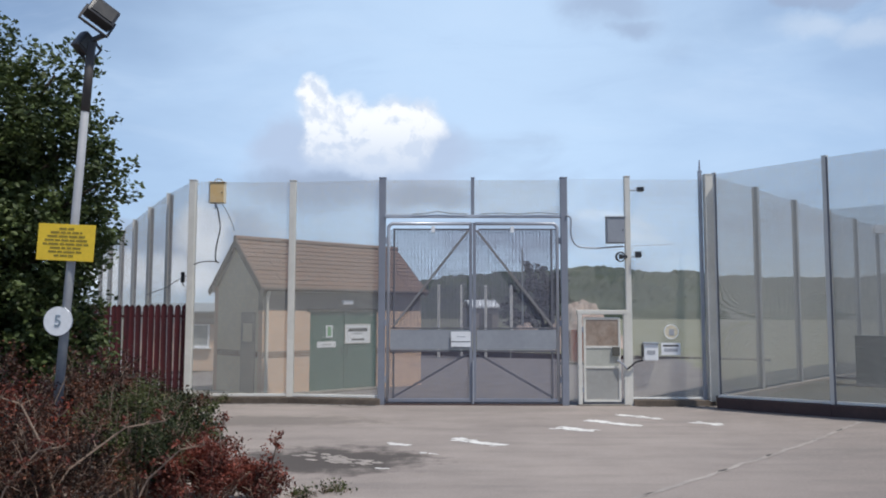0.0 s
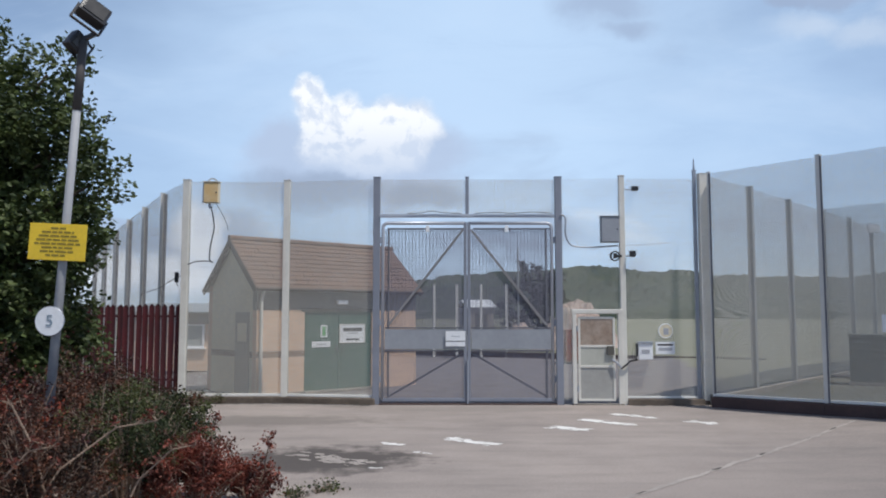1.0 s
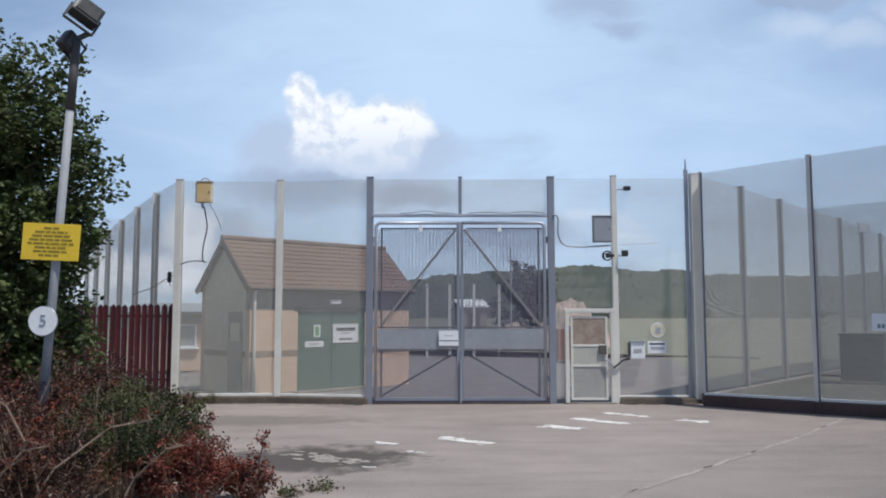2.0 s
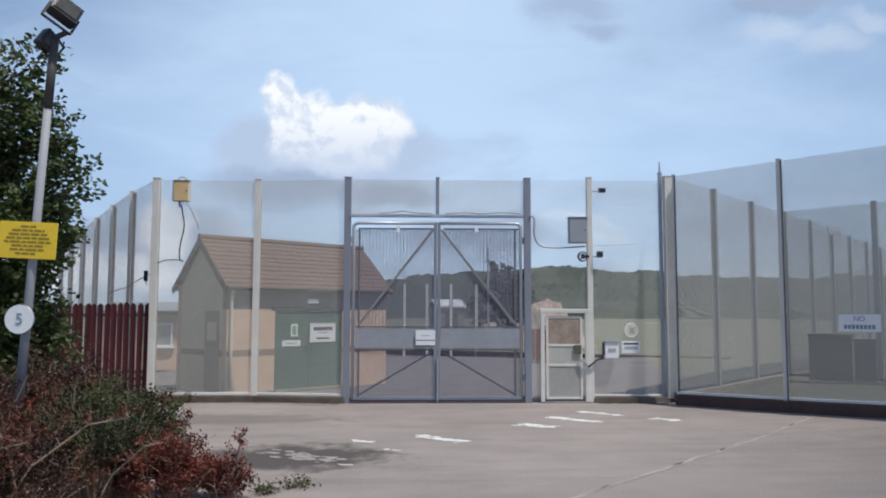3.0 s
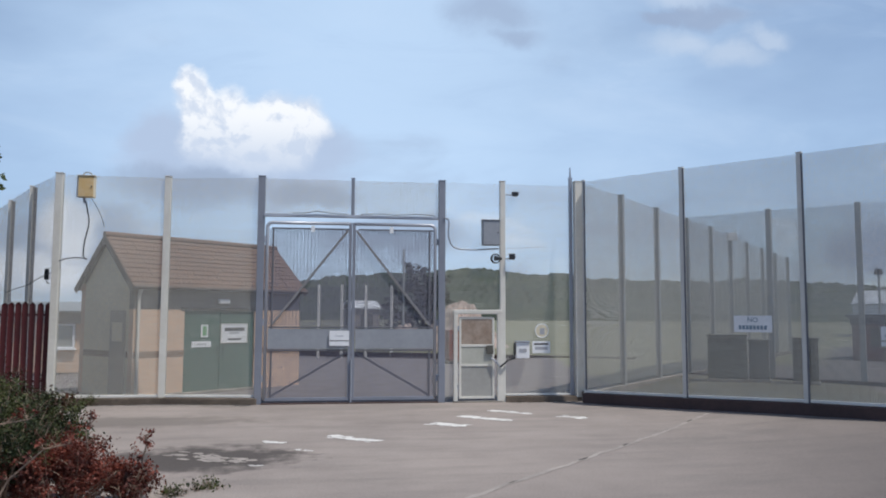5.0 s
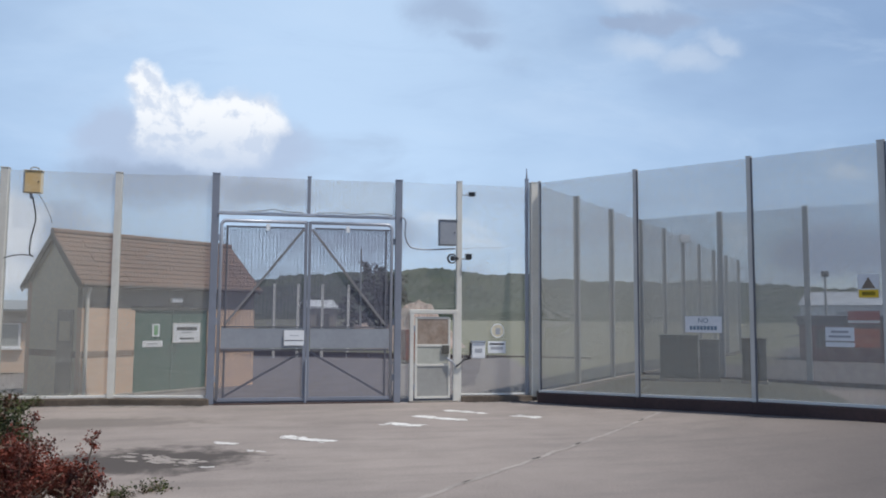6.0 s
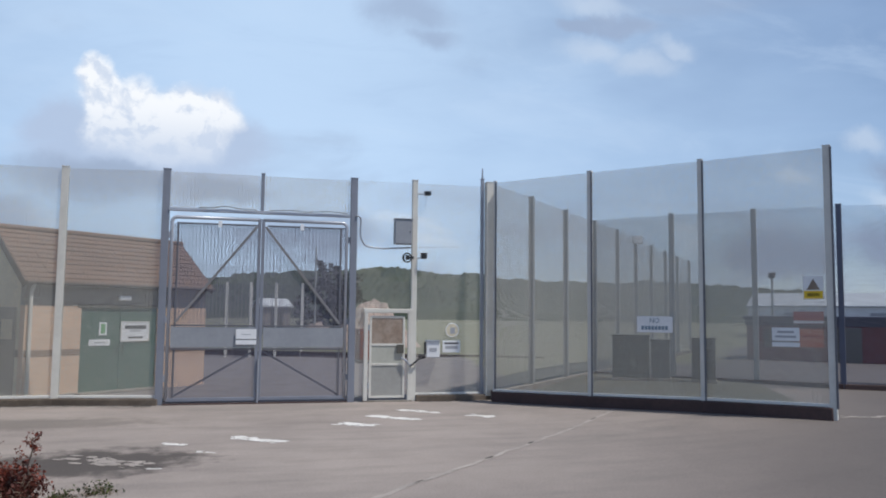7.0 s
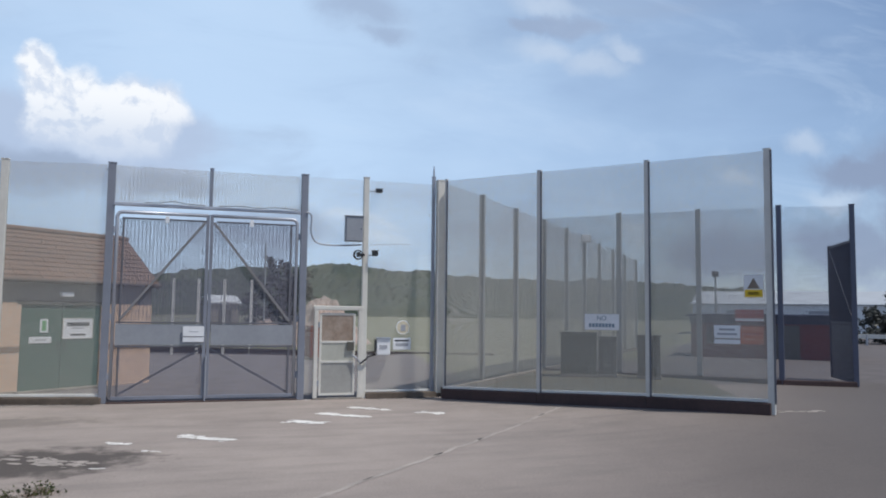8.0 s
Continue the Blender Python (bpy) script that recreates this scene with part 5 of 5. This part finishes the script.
shed("white_roofed_shed", (3.45, 74.0, 0), 12, 2.5, 4.0, 2.55, 0.65, BROWNGREY, WHITESHED, "small shed with a white sheet roof", [(-0.6, 0.06, 0.6, 2.0, DARKDOOR)])
outbuilding = shed("brick_outbuilding", (26.6, 28.9, 0), -42, 6.6, 4.0, 1.95, 0.0, REDBRICK, NAVY, "low red brick outbuilding with a dark flat roof", [(0.2, 0.06, 1.3, 1.58, DARKDOOR), (-2.6, 0.75, -1.4, 1.5, GLASS)])
part("fascia", box((-3.36, -2.08, 1.62), (3.36, -2.004, 2.0), 0.01), NAVY, outbuilding, "dark navy fascia board")
shed("white_warehouse", (65.0, 70.8, 0), -42, 19.0, 14.0, 3.2, 1.5, WHITESHED, ROOFGREY, "long white warehouse with a pale shallow roof", [(-6, 0.06, -3, 2.6, PANEL), (2, 0.06, 5, 2.6, PANEL)])

# second fence across the yard
yard = thing("yard_fence", (1.6, 34.6, 0), "lower mesh fence on pale posts across the yard", "fence")
YX = [-4.4, -3.3, -2.2, -1.13, -0.04, 1.0, 2.1, 3.27]
for x in YX:
    set_post(yard, x, 34.6, 0, 3.3, CREAM, 0.12)
for a, b in zip(YX, YX[1:]):
    set_sheet(yard, (a, 34.6), (b, 34.6), 0.1, 3.2, mat=DARKWIRE, gap=0.03, r=0.004, upright=True)
edge = thing("yard_edging", (2.0, 35.3, 0), "dark low timber edging where the yard meets grass", "edging")
for k in range(10):
    xa = -9.0 + k * 2.2
    world_part(link("board", beam((xa, 36.3 - 0.52 * xa, 0.1), (xa + 2.18, 36.3 - 0.52 * (xa + 2.18), 0.1), 0.14, 0.3, 0.02), DARKKERB), edge)


def heap(name, at, r, h, mat, label, seed):
    bm = bmesh.new()
    bmesh.ops.create_grid(bm, x_segments=60, y_segments=60, size=r)
    for v in bm.verts:
        d = v.co.length / r
        p = Vector((v.co.x * 0.9 + seed, v.co.y * 0.9, 0))
        v.co.z = max(-0.05, h * (max(0.0, 1 - d ** 1.2)) * (0.95 + 0.25 * noise.noise(p)) + 0.55 * noise.noise(p * 2.3) * (1 - min(1, d)) + 0.25 * noise.noise(p * 6) * (1 - min(1, d)) - 0.05 * (d > 1))
    ob = link(name, bm, mat)
    ob.location = at
    return tagged(ob, label, "spoil", kind="stuff")


heap("spoil_heap", (8.0, 44.0, 0), 3.0, 2.8, RUBBLE, "pale heap of rubble and spoil beyond the yard", 3.0)
heap("spoil_heap", (5.0, 47.5, 0), 2.2, 1.35, RUBBLE, "lower heap of pale spoil beyond the yard", 9.0)


def brick_stack(at, turn):
    t = thing("brick_stack", at, "stack of red bricks on a timber pallet", "bricks", turn=turn)
    for k in range(3):
        part("runner", box((-0.5, -0.45 + k * 0.4, 0), (0.5, -0.35 + k * 0.4, 0.1)), BROWNGREY, t)
    part("deck", box((-0.5, -0.5, 0.1), (0.5, 0.5, 0.125)), BROWNGREY, t)
    bm = box((-0.104, -0.05, 0), (0.104, 0.05, 0.063), 0.004)
    me = bpy.data.meshes.new("brick")
    bm.to_mesh(me)
    bm.free()
    me.materials.append(material("loose_red_brick", (0.33, 0.13, 0.09), (0.24, 0.09, 0.065), rough=0.9, large=6, fine=30, relief=0.3, pieces=0.8, local=True))
    rng = random.Random(2)
    for lay in range(19):
        for i in range(4):
            ob = new("brick", me)
            ob.parent = t
            ob.matrix_basis = pose(-0.33 + i * 0.22 + rng.uniform(-0.006, 0.006), -0.42 + rng.uniform(-0.008, 0.008), 0.125 + lay * 0.065, 0, 0, rng.uniform(-2, 2))
    part("brick_core", box((-0.43, -0.36, 0.125), (0.43, 0.48, 0.125 + 18.9 * 0.065)), REDBRICK, t)
    return t


brick_stack((5.62, 30.4, 0), 6)


def far_pole(x, y, h, head, label):
    t = thing("yard_lamp_post", (x, y, 0), label, "lamp post")
    part("shaft", tube([(0, 0, 0), (0, 0, h)], [0.09, 0.06], 8), DARKPOST, t)
    if head:
        part("head", box((-0.16, -0.15, h), (0.16, 0.15, h + 0.34), 0.04), BLACK, t)
    return t


far_pole(5.9, 57.0, 6.9, False, "plain dark pole beyond the yard")
far_pole(31.3, 39.0, 4.35, True, "lamp post with a dark square head")


# ---- hills ----
def build_hills():
    az = [-75, -45, -30, -20, -12, -9, 0, 6, 9, 11, 13, 15.5, 18, 22, 26, 33, 38, 42, 47, 60, 80]
    el = [0.3, 0.3, 0.3, 0.3, 0.5, 1.2, 2.85, 2.95, 3.3, 3.5, 3.25, 3.0, 2.85, 2.6, 2.5, 2.35, 2.0, 1.4, 1.1, 0.8, 0.6]
    verts, faces = [], []
    A = np.arange(-75, 80.01, 0.09)
    rows = 26
    for a in A:
        top = np.interp(a, az, el)
        for r in range(rows):
            f = r / (rows - 1)
            dist = 330 + 230 * f
            crest = 1.955 + 560 * math.tan(radians(top)) * f ** 0.8
            x, y = 0.4 + dist * math.sin(radians(a)), dist * math.cos(radians(a)) - 1.4
            bump = 3.4 * noise.noise(Vector((x * 0.035, y * 0.035, 0))) + 2.0 * abs(noise.noise(Vector((x * 0.13, y * 0.13, 3)))) + 1.2 * noise.noise(Vector((x * 0.35, y * 0.35, 7)))
            verts.append((x, y, max(-1.0, (crest - 1.0) * 1.0 + bump * min(1, f * 4)) if r else -1.0))
    n = len(A)
    for i in range(n - 1):
        for r in range(rows - 1):
            faces.append((i * rows + r, (i + 1) * rows + r, (i + 1) * rows + r + 1, i * rows + r + 1))
    me = bpy.data.meshes.new("wooded_hills")
    me.from_pydata(verts, [], faces)
    me.materials.append(HILL)
    return tagged(new("wooded_hills", me), "long wooded hill ridge in the distance", "hills", kind="structure")


HILL = material("wooded_hillside", (0.022, 0.032, 0.019), (0.046, 0.058, 0.030), rough=0.95, large=0.02, fine=0.25, relief=0.0, stains=0.9)
build_hills()


# ---- plants ----
def leaf_cloud(name, spots, size, mat, parent, seed, bend=0.25, flat=0.5):
    """Many small pointed leaves, each of two bent faces, at the given spots."""
    rng = np.random.default_rng(seed)
    n = len(spots)
    d = rng.normal(size=(n, 3))
    d[:, 2] *= flat
    d /= np.linalg.norm(d, axis=1)[:, None]
    o = rng.normal(size=(n, 3))
    s = np.cross(d, o)
    s /= np.linalg.norm(s, axis=1)[:, None]
    up = np.cross(s, d)
    L = rng.uniform(size[0], size[1], n)[:, None]
    p = np.asarray(spots)
    quad = np.stack([p - d * L * 0.5, p + s * L * 0.3 + up * L * bend * 0.3, p + d * L * 0.5, p - s * L * 0.3 + up * L * bend * 0.3], 1)
    me = bpy.data.meshes.new(name)
    idx = np.arange(4 * n).reshape(-1, 4)
    tris = np.concatenate([idx[:, [0, 1, 2]], idx[:, [0, 2, 3]]])
    me.from_pydata(quad.reshape(-1, 3).tolist(), [], tris.tolist())
    me.materials.append(mat)
    ob = tagged(new(name, me), kind="stuff")
    ob.parent = parent
    return ob


def tree(name, at, lobes, count, size, mat, label, seed, trunk=0.16, height=3.0, clump=0.3):
    """Trunk and limbs, and a crown of leaf clumps gathered round the limb ends."""
    t = thing(name, at, label, "tree")
    rng = np.random.default_rng(seed)
    part("trunk", tube([(0, 0, -0.1), (0.05, 0.03, height * 0.4), (-0.04, 0.0, height)], [trunk, trunk * 0.8, trunk * 0.5], 9), BARK, t, "", True)
    spots = []
    weight = sum(r ** 2 for *_, r in lobes)
    for x, y, z, r in lobes:
        start = Vector((0, 0, min(height, max(0.3, z * 0.55))))
        end = Vector((x, y, z))
        mid = start.lerp(end, 0.5) + Vector((0, 0, 0.15))
        part("limb", tube([start, mid, end], [trunk * 0.42, trunk * 0.28, trunk * 0.1], 6), BARK, t)
        k = max(8, int(count * r * r / weight / 34))
        c = rng.normal(size=(k, 3))
        c /= np.linalg.norm(c, axis=1)[:, None]
        c = np.array([x, y, z]) + c * r * (0.35 + 0.65 * rng.random((k, 1)) ** 0.5) * np.array([1, 1, 0.95])
        # sprays: leaves strung along short twigs that point outwards
        out = c - np.array([x, y, z - 0.25 * r])
        out /= np.linalg.norm(out, axis=1)[:, None] + 1e-6
        for q in range(k):
            m = 34
            along = rng.random((m, 1)) * clump * rng.uniform(0.6, 1.7)
            spots.append(c[q] + out[q] * along + rng.normal(size=(m, 3)) * clump * 0.36 * (1 - 0.35 * along / clump))
    spots = np.concatenate(spots)
    spots = spots[spots[:, 2] > 0.05]
    leaf_cloud("crown", spots, size, mat, t, seed + 1)
    return t


tree("broadleaf_tree", (-7.72, 11.3, 0), [(0.3, 0, 5.15, 1.15), (1.15, 0, 5.0, 0.95), (1.55, 0, 4.0, 0.95), (1.35, -0.1, 3.0, 1.0), (1.2, 0, 2.0, 0.95), (0.9, -0.2, 1.0, 1.0), (0, -0.6, 4.0, 1.4), (0, -0.7, 2.6, 1.4), (-0.5, -0.5, 1.2, 1.4), (-1.3, 0, 4.5, 1.4), (-1.5, 0, 2.5, 1.5), (0.7, 0.7, 3.4, 1.4), (0.6, 0.7, 1.8, 1.4), (1.7, 0.1, 1.2, 0.7), (2.35, 0, 4.05, 0.4), (2.05, 0, 4.85, 0.4), (1.6, 0, 5.9, 0.4), (0.8, 0, 6.15, 0.4), (2.1, -0.1, 3.2, 0.4), (-0.3, 0, 6.0, 0.45)], 84000, (0.07, 0.14), LEAF, "dense dark green broadleaf tree behind the lamp column", 11, trunk=0.2, height=3.6, clump=0.30)
tree("dark_tree", (7.5, 58.5, 0), [(0, 0, 4.0, 1.5), (-1.2, 0, 2.9, 1.4), (1.2, 0, 2.7, 1.4), (0.2, 0, 1.6, 1.6), (-0.6, 0, 4.7, 0.9), (0.9, 0.2, 4.4, 0.9), (-1.9, 0, 1.4, 1.2)], 4600, (0.22, 0.42), FARDARK, "dark twiggy tree beyond the yard", 21, trunk=0.2, height=3.4, clump=0.5)
tree("far_bush", (49.9, 43.6, 0), [(0, 0, 1.4, 1.3), (-1.6, 0.2, 1.3, 1.2), (1.8, -1.5, 1.5, 1.4), (3.6, -3, 1.7, 1.5), (0.8, -0.6, 2.8, 1.1), (2.6, -2.2, 2.9, 1.0)], 6000, (0.2, 0.4), FARDARK, "dark bush at the far side of the yard", 31, trunk=0.12, height=1.2, clump=0.45)
rail = thing("guard_rail", (46.0, 41.0, 0), "pale steel guard rail at the far edge of the yard", "guard rail")
for k in range(5):
    px, py = 43.5 + k * 1.8, 43.0 - k * 1.8
    world_part(link("rail_post", box((px - 0.06, py - 0.06, 0), (px + 0.06, py + 0.06, 0.8), 0.01), GALV), rail)
world_part(link("rail_beam", beam((42.5, 44.0, 0.68), (51.5, 35.0, 0.68), 0.06, 0.3, 0.02), CREAM), rail)


def bush(at, r, h, count, size, mat, label, seed, stems=26, squash=1.0, name="bramble_bush", twig=0.006):
    """Arching stems from a common root, with leaves strung along their outer halves."""
    x, y = at
    t = thing(name, (x, y, ground_z(x, y)), label, "bush", "bushes beside the forecourt")
    rng = np.random.default_rng(seed)
    bm = bmesh.new()
    spots = []
    per = count / (stems * 4)
    for k in range(stems * 4):
        a = rng.uniform(0, 2 * math.pi)
        out = r * math.sqrt(rng.uniform(0.02, 1.0))
        top = h * (1 - 0.5 * (out / r) ** 2) * rng.uniform(0.5, 1.08)
        root = Vector((0.35 * out * math.cos(a), 0.35 * out * math.sin(a) * squash, -0.02))
        tip = Vector((out * math.cos(a), out * math.sin(a) * squash, top))
        ctrl = root.lerp(tip, 0.5) + Vector((rng.normal() * 0.08, rng.normal() * 0.08, top * 0.22))
        pts = [root * (1 - s) ** 2 + ctrl * 2 * s * (1 - s) + tip * s * s for s in (0, 0.3, 0.6, 0.85, 1.0)]
        if k % 2 == 0:
            add_tube(bm, pts, [twig * 1.5, twig * 1.2, twig, twig * 0.8, twig * 0.4], 4, False)
        # side shoots, each with its own tuft of leaves
        for shoot in range(3):
            s = rng.uniform(0.35, 1.0)
            p = root * (1 - s) ** 2 + ctrl * 2 * s * (1 - s) + tip * s * s
            way = Vector(rng.normal(size=3))
            way.z = abs(way.z) + 0.3
            way = way.normalized() * rng.uniform(0.06, 0.2) * (0.5 + 0.6 * r)
            if shoot < 2:
                add_tube(bm, [p, p + way], [twig * 0.7, twig * 0.3], 3, False)
            m = int(per / 3 * rng.uniform(0.1, 1.9))
            f = rng.random((m, 1))
            spots.extend(np.array(p) + np.array(way) * f * 1.05 + rng.normal(size=(m, 3)) * 0.034 * (0.5 + r))
    tagged(part("stem_tangle", bm, TWIG, t, "dry pale stems"), kind="stuff")
    spots = np.array(spots)
    leaf_cloud("leaves", spots[spots[:, 2] > 0.01], size, mat, t, seed + 5, flat=0.8)
    return t


bush((-4.45, 6.9), 1.35, 1.45, 27000, (0.02, 0.048), SHADERUST, "tangled rust-red dead bramble bush", 41, 40)
bush((-3.35, 6.1), 0.85, 1.15, 18000, (0.018, 0.045), BROWNBUSH, "dry brown bramble with bare stems", 43, 34)
bush((-2.9, 7.05), 0.72, 1.34, 17000, (0.018, 0.042), GREENBUSH, "dark green shrub among dead bramble", 45, 30, name="green_shrub")
bush((-2.22, 7.0), 0.58, 0.74, 14000, (0.02, 0.042), RUSTBUSH, "rust-red dead bramble at the forecourt edge", 47, 26)
bush((-1.62, 7.1), 0.34, 0.42, 2400, (0.03, 0.05), RUSTBUSH, "small rust-red bramble with upright twigs", 49, 16)
bush((-5.7, 8.4), 1.5, 1.6, 13000, (0.035, 0.07), BROWNBUSH, "dry brown undergrowth below the tree", 51, 34)
bush((-3.6, 8.5), 1.1, 1.42, 12000, (0.03, 0.06), BROWNBUSH, "mixed dry and green undergrowth by the column", 53, 30)
bush((-3.05, 8.3), 0.8, 1.08, 9000, (0.025, 0.055), GREENBUSH, "low green shrub mixed with dead stems", 57, 26, name="green_shrub")
bush((-4.9, 10.2), 1.3, 1.35, 11000, (0.03, 0.065), BROWNBUSH, "dry undergrowth in front of the red palisade", 59, 30)
bush((-4.0, 10.0), 0.8, 0.95, 8000, (0.03, 0.06), GREENBUSH, "low green growth in front of the red palisade", 67, 26, name="green_shrub")
bush((-6.6, 6.6), 1.5, 1.5, 11000, (0.035, 0.07), SHADERUST, "rust-red dead bramble thicket", 55, 30)


def bare_stalk(at, points, label):
    x, y = at
    t = thing("dry_stalk", (x, y, ground_z(x, y)), label, "stalk", "bushes beside the forecourt")
    rng = np.random.default_rng(int(abs(x * 1000)))
    part("stem", tube(points, [0.012 - 0.007 * k / len(points) for k in range(len(points))], 5), TWIG, t)
    spots = []
    between = [Vector(a).lerp(Vector(b), 0.5) for a, b in zip(points, points[1:])]
    for p in list(points[1:]) + between:
        for k in range(3):
            q = Vector(p) + Vector((rng.normal() * 0.06, rng.normal() * 0.06, rng.uniform(0.02, 0.09)))
            part("shoot", tube([p, q], [0.005, 0.002], 4), TWIG, t)
            spots.extend(np.array(q) + rng.normal(size=(9, 3)) * 0.02)
    leaf_cloud("leaves", np.array(spots), (0.025, 0.05), RUSTBUSH, t, 3)
    return t


bare_stalk((-1.48, 7.1), [(0, 0, 0), (0.03, 0, 0.22), (0.0, 0.02, 0.40), (0.04, 0.0, 0.56), (0.03, 0, 0.66)], "upright dry stalk with rust-red leaves")
bare_stalk((-2.05, 6.9), [(0, 0, 0), (0.05, 0, 0.3), (0.09, 0.02, 0.5), (0.06, 0.0, 0.75), (0.1, 0, 0.86)], "tall dry stalk with rust-red leaves")
for (sx, sy, ex, ey, ez) in ((-3.3, 5.6, -2.2, 5.9, 1.0), (-3.9, 5.8, -4.5, 5.7, 1.35), (-3.0, 5.7, -3.5, 5.5, 1.25), (-2.6, 6.0, -1.9, 6.1, 0.75), (-3.6, 5.5, -2.9, 5.4, 0.85), (-4.4, 5.6, -3.8, 5.5, 1.2)):
    bare_stalk((sx, sy), [(0, 0, 0), ((ex - sx) * 0.3, (ey - sy) * 0.3, ez * 0.6), ((ex - sx) * 0.7, (ey - sy) * 0.7, ez * 0.95), (ex - sx, ey - sy, ez)], "long pale arching bramble stalk")

for (x, y, r, h, s) in ((-0.86, 7.62, 0.24, 0.035, 61), (-1.22, 7.3, 0.16, 0.07, 65), (-5.0, 16.1, 0.22, 0.3, 69), (-4.55, 16.15, 0.16, 0.2, 71), (-5.3, 15.9, 0.25, 0.35, 73)):
    bush((x, y), r, h, 300, (0.025, 0.05), GREENBUSH, "low green weed growing from the paving", s, 8, name="weed", twig=0.003)


# ---- marks on the forecourt ----
def worn_mark(points, width, fill, label, seed, mat=PAINT, lift=0.004, piece=(0.02, 0.085)):
    """Flaking paint: small uneven chips along a line."""
    rng = random.Random(seed)
    bm = bmesh.new()
    for (x0, y0), (x1, y1) in zip(points, points[1:]):
        d = Vector((x1 - x0, y1 - y0))
        ln = d.length
        d /= ln
        n = Vector((-d.y, d.x))
        for k in range(int(ln * width * fill)):
            u, v = rng.random(), rng.gauss(0, 0.26)
            c = Vector((x0, y0)) + d * ln * u + n * width * max(-0.5, min(0.5, v))
            r = rng.uniform(*piece)
            ring = []
            sides = rng.randint(5, 8)
            z = ground_z(c.x, c.y) + lift + rng.uniform(0, 0.002)
            for s in range(sides):
                a = 2 * math.pi * s / sides
                q = c + (d * math.cos(a) * 1.5 + n * math.sin(a) * 0.7) * r * rng.uniform(0.6, 1.1)
                ring.append(bm.verts.new((q.x, q.y, z)))
            bm.faces.new(ring)
    ob = link("road_marking", bm, mat)
    return tagged(ob, label, "road marking", "worn road markings", kind="stuff")


worn_mark([(0.46, 11.36), (0.85, 10.98), (1.2, 10.68)], 0.28, 260, "worn white painted mark on the forecourt", 1)
worn_mark([(2.30, 12.58), (2.62, 12.35), (2.88, 12.22)], 0.34, 270, "worn white painted dash on the forecourt", 2)
worn_mark([(3.02, 13.55), (3.4, 13.15), (3.76, 12.80)], 0.30, 330, "long worn white painted dash", 3)
worn_mark([(4.88, 13.34), (5.28, 13.02)], 0.30, 220, "worn white painted dash near the side fence", 4)
worn_mark([(3.75, 14.35), (4.45, 13.75)], 0.22, 260, "faint worn white painted dash", 5)
worn_mark([(-0.52, 10.85), (-0.22, 10.65)], 0.16, 500, "small worn patch of white paint", 6)
worn_mark([(-1.25, 9.75), (-0.9, 9.35), (-0.55, 9.2)], 0.34, 150, "scattered worn patches of pale paint", 7, CRACKFILL)
worn_mark([(-0.05, 10.1), (0.2, 9.9)], 0.12, 300, "small flecks of white paint", 8, piece=(0.02, 0.05))
worn_mark([(-0.52, 8.95), (-0.38, 8.85)], 0.10, 500, "small fleck of white paint", 9, piece=(0.02, 0.05))
worn_mark([(-5.0, 15.75), (-3.0, 15.9), (-1.2, 15.6)], 0.25, 90, "pale scraped patches along the kerb", 10, CRACKFILL)

worn_mark([(-5.4, 16.12), (-3.2, 16.2), (-1.2, 15.88)], 0.16, 230, "dark flecks along the foot of the kerb", 21, CRACK, piece=(0.02, 0.06))
worn_mark([(4.5, 15.82), (6.1, 15.74)], 0.14, 230, "dark flecks along the kerb by the small gate", 22, CRACK, piece=(0.02, 0.06))
worn_mark([(-1.75, 9.9), (-1.2, 9.6), (-0.7, 9.15)], 0.5, 40, "pale scuffed patches in the dark stain", 23, CRACKFILL, piece=(0.03, 0.09))
worn_mark([(11.0, 10.45), (11.5, 10.35), (12.0, 10.4)], 0.3, 130, "pale broken concrete at the fence end", 12, CRACKFILL)


def joint():
    """A broken joint across the concrete, pale filler with open dark stretches."""
    rng = random.Random(5)
    a, b = Vector((1.2, 6.02)), Vector((7.72, 12.85))
    n = 150
    d = (b - a).normalized()
    side = Vector((-d.y, d.x))
    fill, dark = bmesh.new(), bmesh.new()
    path = []
    for k in range(n + 1):
        p = a.lerp(b, k / n) + side * (0.05 * noise.noise(Vector((k * 0.12, 0, 2))) + rng.uniform(-0.01, 0.01))
        path.append((p, 0.034 + 0.022 * noise.noise(Vector((k * 0.3, 4, 0))), noise.noise(Vector((k * 0.17, 9, 1))) - 0.28 + 0.5 * max(0.0, k / n - 0.62)))

    def strip(bm, p, q, w0, w1, z, off):
        vs = []
        for c, w in ((p, -w0), (q, -w1), (q, w1), (p, w0)):
            e = c + side * (w + off)
            vs.append(bm.verts.new((e.x, e.y, ground_z(e.x, e.y) + z)))
        bm.faces.new(vs)

    for (p, w, m), (q, w2, m2) in zip(path, path[1:]):
        strip(fill, p, q, w + 0.004, w2 + 0.004, 0.004, 0.0)
        if m > -0.05:
            strip(dark, p, q, max(0.004, w * 0.55 * min(1, m * 4 + 0.3)), max(0.004, w2 * 0.55 * min(1, m2 * 4 + 0.3)), 0.008, 0.012)
    t = thing("paving_joint", (4.5, 9.4, ground_z(4.5, 9.4)), "broken joint across the concrete with pale filler", "joint", kind="structure")
    world_part(link("filler", fill, CRACKFILL), t)
    world_part(link("open_joint", dark, CRACK), t)


joint()
